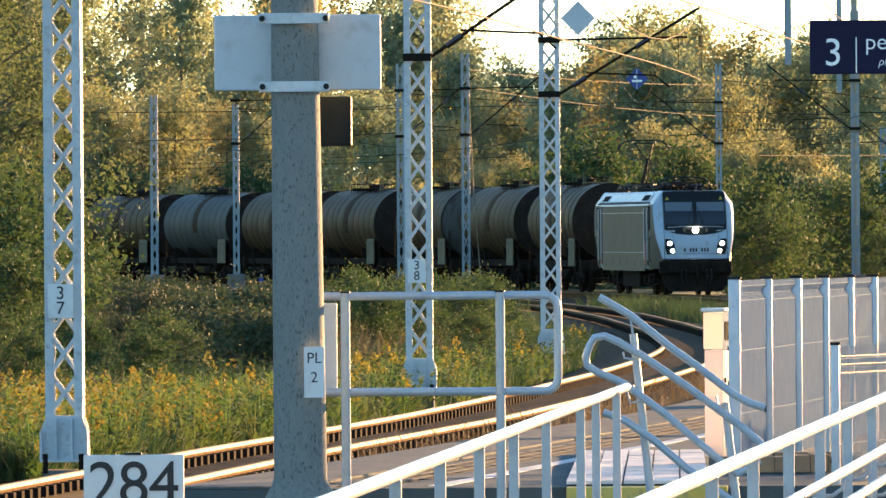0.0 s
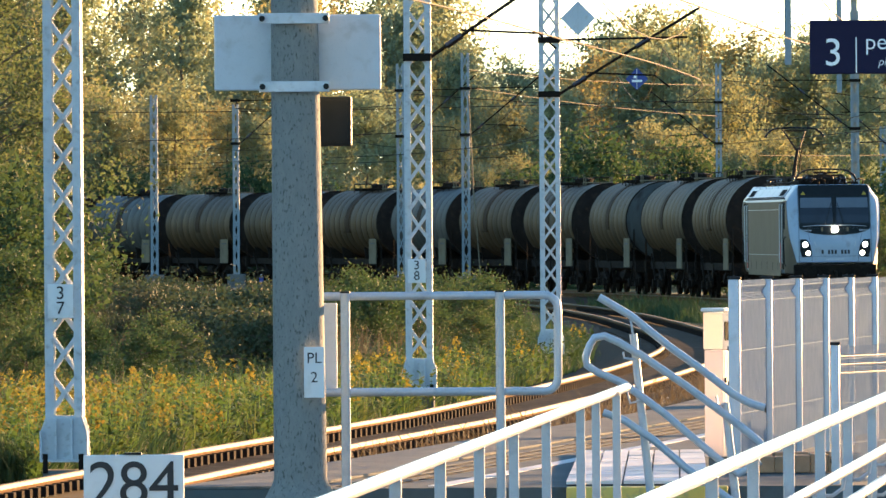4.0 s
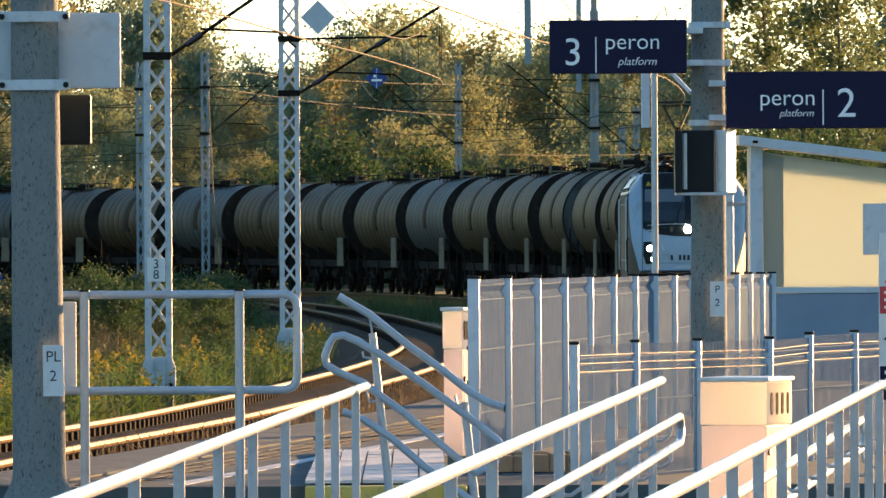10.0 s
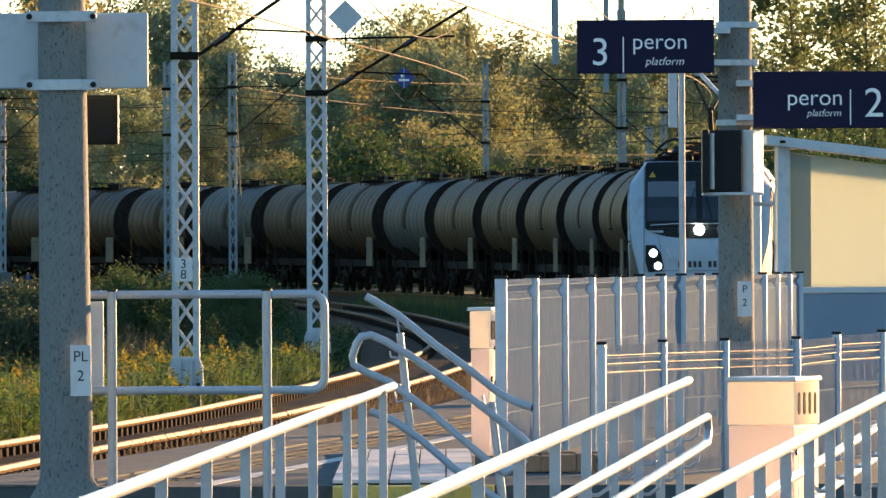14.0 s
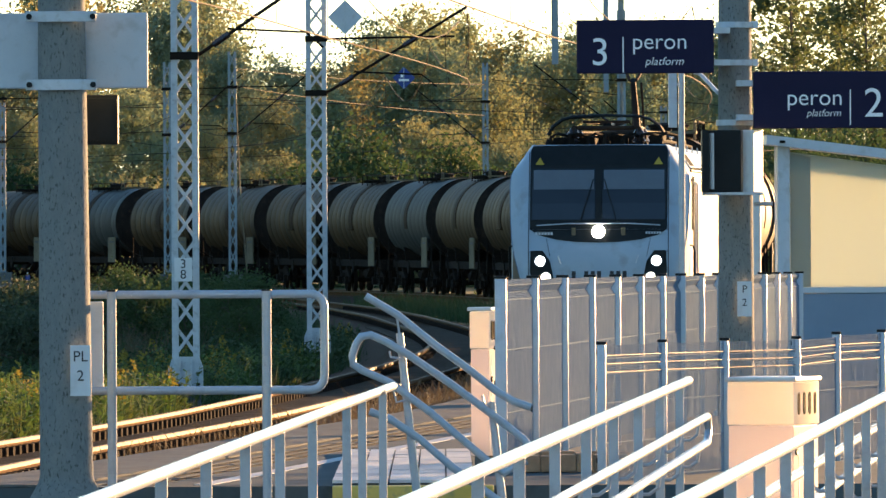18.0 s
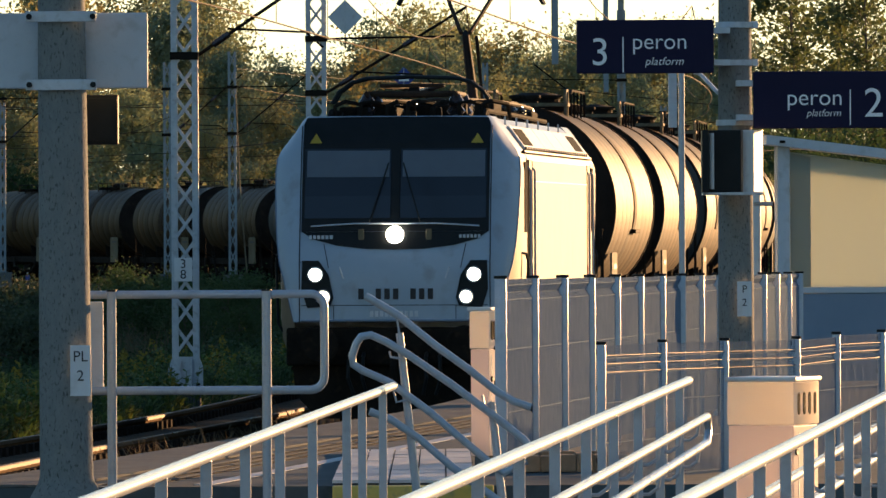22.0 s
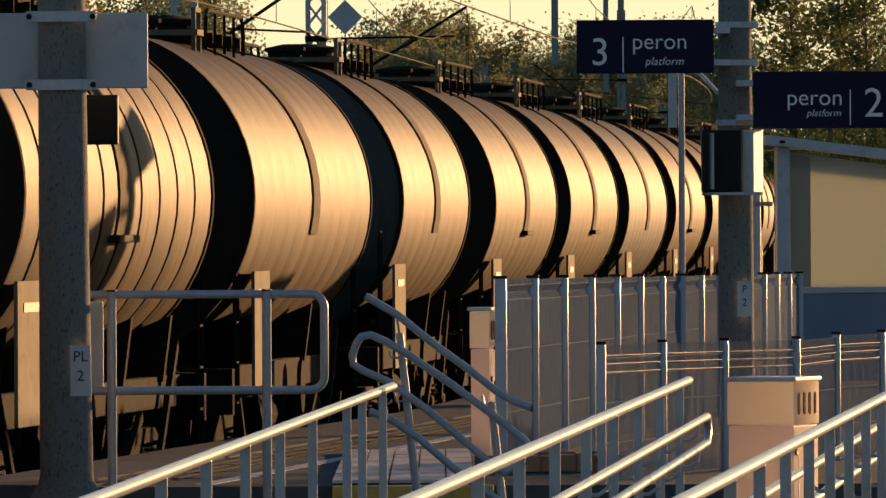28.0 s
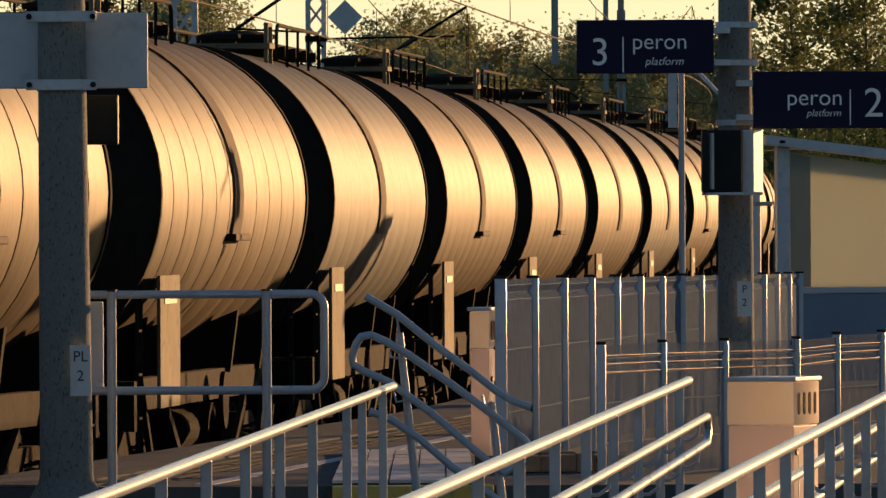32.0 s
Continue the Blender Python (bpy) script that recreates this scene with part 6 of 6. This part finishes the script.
for i in range(26):
    y = random.uniform(300, 470)
    x = max(line_at(y, 7)[0] + random.uniform(0, 8), (930 - 784) * y / 19000)
    plant(5, x, y, -0.42, random.uniform(0.55, 1.1))
# nearer tree and thicket beyond the second track
plant(9, -20.2, 315, -0.42, 1.0)
plant(9, -23.0, 330, -0.42, 1.1)
for px, y, s in ((-400, 262, 1.0), (-370, 270, 0.85), (-345, 250, 0.65), (-440, 240, 0.9), (-395, 235, 0.55), (-300, 300, 0.5), (-250, 330, 0.55)):
    plant(5, (px - 784) * y / 19000, y, -0.45, s)
for i in range(34):
    y = random.uniform(175, 400)
    lo, hi = (-430 - 784) * y / 19000, second_at(y, -7.5)[0]
    plant(5, random.uniform(lo, hi), y, -0.45, random.uniform(0.16, 0.32) if y < 270 else random.uniform(0.10, 0.2))


for i in range(26):
    y = random.uniform(226, 300)
    px = random.uniform(175, 520)
    x = min((px - 784) * y / 19000, second_at(y, -4.0)[0])
    plant(5, x, y, -0.45, random.uniform(0.26, 0.42))
# Scrub here also stands in for the shade on the middle ground.
for i in range(30):
    y = random.uniform(190, 330)
    plant(8, (random.uniform(-290, 120) - 784) * y / 19000, y, -0.45, random.uniform(0.55, 1.0))


def scatter(n, y0, y1, left_px, gap, power=1.0):
    """Points on the waste ground left of the second track."""
    y = y0 + (y1 - y0) * rng.random(n) ** power
    edge = np.array([second_at(v, -gap)[0] for v in y])
    left = (left_px - 784) * y / 19000
    x = left + (edge - left) * rng.random(n)
    return x, y, np.maximum(edge - left, 0.01)


def blades(name, x, y, h, w, per, material, label, lean=0.35):
    n = len(x) * per
    bx = np.repeat(x, per) + rng.normal(size=n) * 0.10
    by = np.repeat(y, per) + rng.normal(size=n) * 0.10
    hh = np.repeat(h, per) * rng.uniform(0.5, 1.1, n)
    an = rng.uniform(0, 6.283, n)
    lx, ly = rng.normal(size=n) * lean * hh, rng.normal(size=n) * lean * hh
    wx, wy = np.cos(an) * w, np.sin(an) * w
    z0 = np.full(n, -0.48)
    v = np.stack([np.stack([bx - wx, by - wy, z0], 1), np.stack([bx + wx, by + wy, z0], 1), np.stack([bx + lx * 0.4 + wx * 0.8, by + ly * 0.4 + wy * 0.8, z0 + hh * 0.6], 1),
                  np.stack([bx + lx * 0.4 - wx * 0.8, by + ly * 0.4 - wy * 0.8, z0 + hh * 0.6], 1), np.stack([bx + lx, by + ly, z0 + hh], 1)], 1).reshape(-1, 3)
    i = np.arange(n)[:, None] * 5
    quads = (i + np.array([[0, 1, 2, 3]])).tolist()
    tris = (i + np.array([[3, 2, 4]])).tolist()
    return stuff(name, v.tolist(), quads + tris, material, label, "grass")


x, y, w = scatter(24000, 119, 420, -460, 2.3, 1.5)
blades("tall_grass", x, y, 0.30 + 0.45 * rng.random(len(x)), 0.012, 5, M_GRASS, "tall green grass on the waste ground")
x, y, w = scatter(4200, 150, 330, -460, 5.0, 1.2)
keep = np.array([noise.noise((a * 0.22, b * 0.06, 3.3)) for a, b in zip(x, y)]) > 0.08
blades("dry_grass", x[keep], y[keep], 0.6 + 0.6 * rng.random(keep.sum()), 0.012, 6, M_DRY, "dry beige grass in patches")
yv = 255 + 125 * rng.random(1800)
xv = np.array([second_at(b, 3.0)[0] + (line_at(b, -3.0)[0] - second_at(b, 3.0)[0]) * r for b, r in zip(yv, rng.random(1800))])
blades("island_grass", xv, yv, 0.3 + 0.5 * rng.random(1800), 0.014, 6, M_GRASS, "rough grass between the parting tracks")
# verge right of the second track and between the tracks
yv = 150 + 250 * rng.random(2600)
xv = np.array([line_at(b, 3.0 + 5.0 * r)[0] for b, r in zip(yv, rng.random(2600))])
sel = yv > 268
blades("verge_grass", xv[sel], yv[sel], 0.3 + 0.5 * rng.random(sel.sum()), 0.014, 6, M_GRASS, "rough grass beside the line")
yv = 120 + 120 * rng.random(1500)
xv = np.array([(line_at(b)[0] + second_at(b)[0]) / 2 + 0.5 * r for b, r in zip(yv, rng.normal(size=1500))])
blades("track_weeds", xv, yv, 0.34 + 0.30 * rng.random(1500), 0.012, 5, M_DRY, "dry reddish weeds between the tracks", 0.5)


def goldenrod(n, y0, y1, gap0, gap1, tall, share_in_flower, stem):
    """Upright stems with narrow leaves, some with yellow plumes."""
    y = y0 + (y1 - y0) * rng.random(n) ** 1.2
    g = gap0 + (gap1 - gap0) * rng.random(n) ** 1.3
    x = np.array([second_at(b, -c)[0] for b, c in zip(y, g)])
    spot = np.array([noise.noise((a * 0.6, b * 0.16, 9.1)) for a, b in zip(x, y)])
    keep = spot > -0.2
    x, y, spot = x[keep], y[keep], spot[keep]
    n = len(x)
    h = tall * rng.uniform(0.5, 1.1, n)
    leaves, flow = [], []
    for i in range(n):
        base = np.array((x[i], y[i], -0.46))
        ln = rng.normal(size=2) * 0.12 * h[i]
        m = 20
        u = rng.uniform(0.1, 1.0, m)
        an = rng.uniform(0, 6.283, m)
        L = 0.19 * (1.15 - u) + 0.04
        c = base + np.stack([ln[0] * u, ln[1] * u, h[i] * u], 1)
        t = c + np.stack([np.cos(an) * L, np.sin(an) * L, L * rng.uniform(-0.3, 0.8, m)], 1)
        s = np.stack([-np.sin(an), np.cos(an), np.zeros(m)], 1) * 0.032
        leaves.append(np.stack([c, (c + t) / 2 + s, t, (c + t) / 2 - s], 1))
        leaves.append(np.array([[base, base + (0.012, 0, 0), base + (ln[0] + 0.006, ln[1], h[i]), base + (ln[0], ln[1], h[i])]]))
        if rng.random() < share_in_flower * (0.5 + 1.6 * max(0, spot[i])):
            q = 30
            v = rng.uniform(0, 1, q)
            r = 0.12 * (1 - v * 0.8)
            an = rng.uniform(0, 6.283, q)
            c = base + np.stack([ln[0] + np.cos(an) * r, ln[1] + np.sin(an) * r, h[i] * 0.88 + 0.24 * v - r * 0.3], 1)
            d = rng.normal(size=(q, 3)) * 0.019
            e = rng.normal(size=(q, 3)) * 0.015
            flow.append(np.stack([c - d, c + e, c + d, c - e], 1))
    for nm, arr, mt, lb in (("weed_stems", leaves, stem, "green leafy weed stems by the track"), ("goldenrod_flowers", flow, M_GOLD, "yellow goldenrod flower plumes by the track")):
        a = np.concatenate(arr).reshape(-1, 3)
        stuff(nm, a.tolist(), np.arange(len(a)).reshape(-1, 4).tolist(), mt, lb, "weeds")


goldenrod(3600, 118, 148, 2.2, 9.0, 0.95, 0.18, M_WEED)
# The same weeds in darker leaves, as the shaded middle ground.
goldenrod(4200, 138, 250, 2.4, 11, 0.75, 0.03, M_BUSH)
goldenrod(1100, 150, 200, 2.2, 5.2, 0.75, 0.10, M_WEED)

# ---- sleepers and rail fastenings ----
sl_bm = box(B(), -1.25, 1.25, -0.12, 0.12, -0.30, -0.174, 0.012)
sl_mesh = bpy.data.meshes.new("sleeper")
sl_bm.to_mesh(sl_mesh)
sl_bm.free()
sl_mesh.materials.append(M_SLEEPER)
bed2 = bpy.data.objects["track_bed_second"]
for k in range(280):
    y = 112 + k * 0.62
    x, yy = second_at(y)
    ob = new("sleeper", sl_mesh)
    ob.parent = bed2
    ob.matrix_basis = pose(x, yy, 0, 0, 0, -math.degrees(math.atan(float(np.interp(y, LY, K2)))))
verts, faces = [], []


def block(cx, cy, cz, a, b, c, k):
    i = len(verts)
    n = math.sqrt(1 + k * k)
    for dz in (-c, c):
        for dx, dy in ((-a, -b), (a, -b), (a, b), (-a, b)):
            verts.append((cx + (dx + dy * k) / n, cy + (dy - dx * k) / n, cz + dz))
    faces.extend([(i + 3, i + 2, i + 1, i), (i + 4, i + 5, i + 6, i + 7), (i, i + 1, i + 5, i + 4), (i + 1, i + 2, i + 6, i + 5), (i + 2, i + 3, i + 7, i + 6), (i + 3, i, i + 4, i + 7)])


for k in range(400):
    y = 100 + k * 0.62
    for off in (-0.753, 0.753):
        for s in (-0.085, 0.085):
            x, yy = second_at(y, off + s)
            block(x, yy, -0.125, 0.05, 0.10, 0.052, float(np.interp(y, LY, K2)))
stuff("rail_clips", verts, faces, M_CLIP, "dark steel rail clips along the rails", "rail clips")

motions()
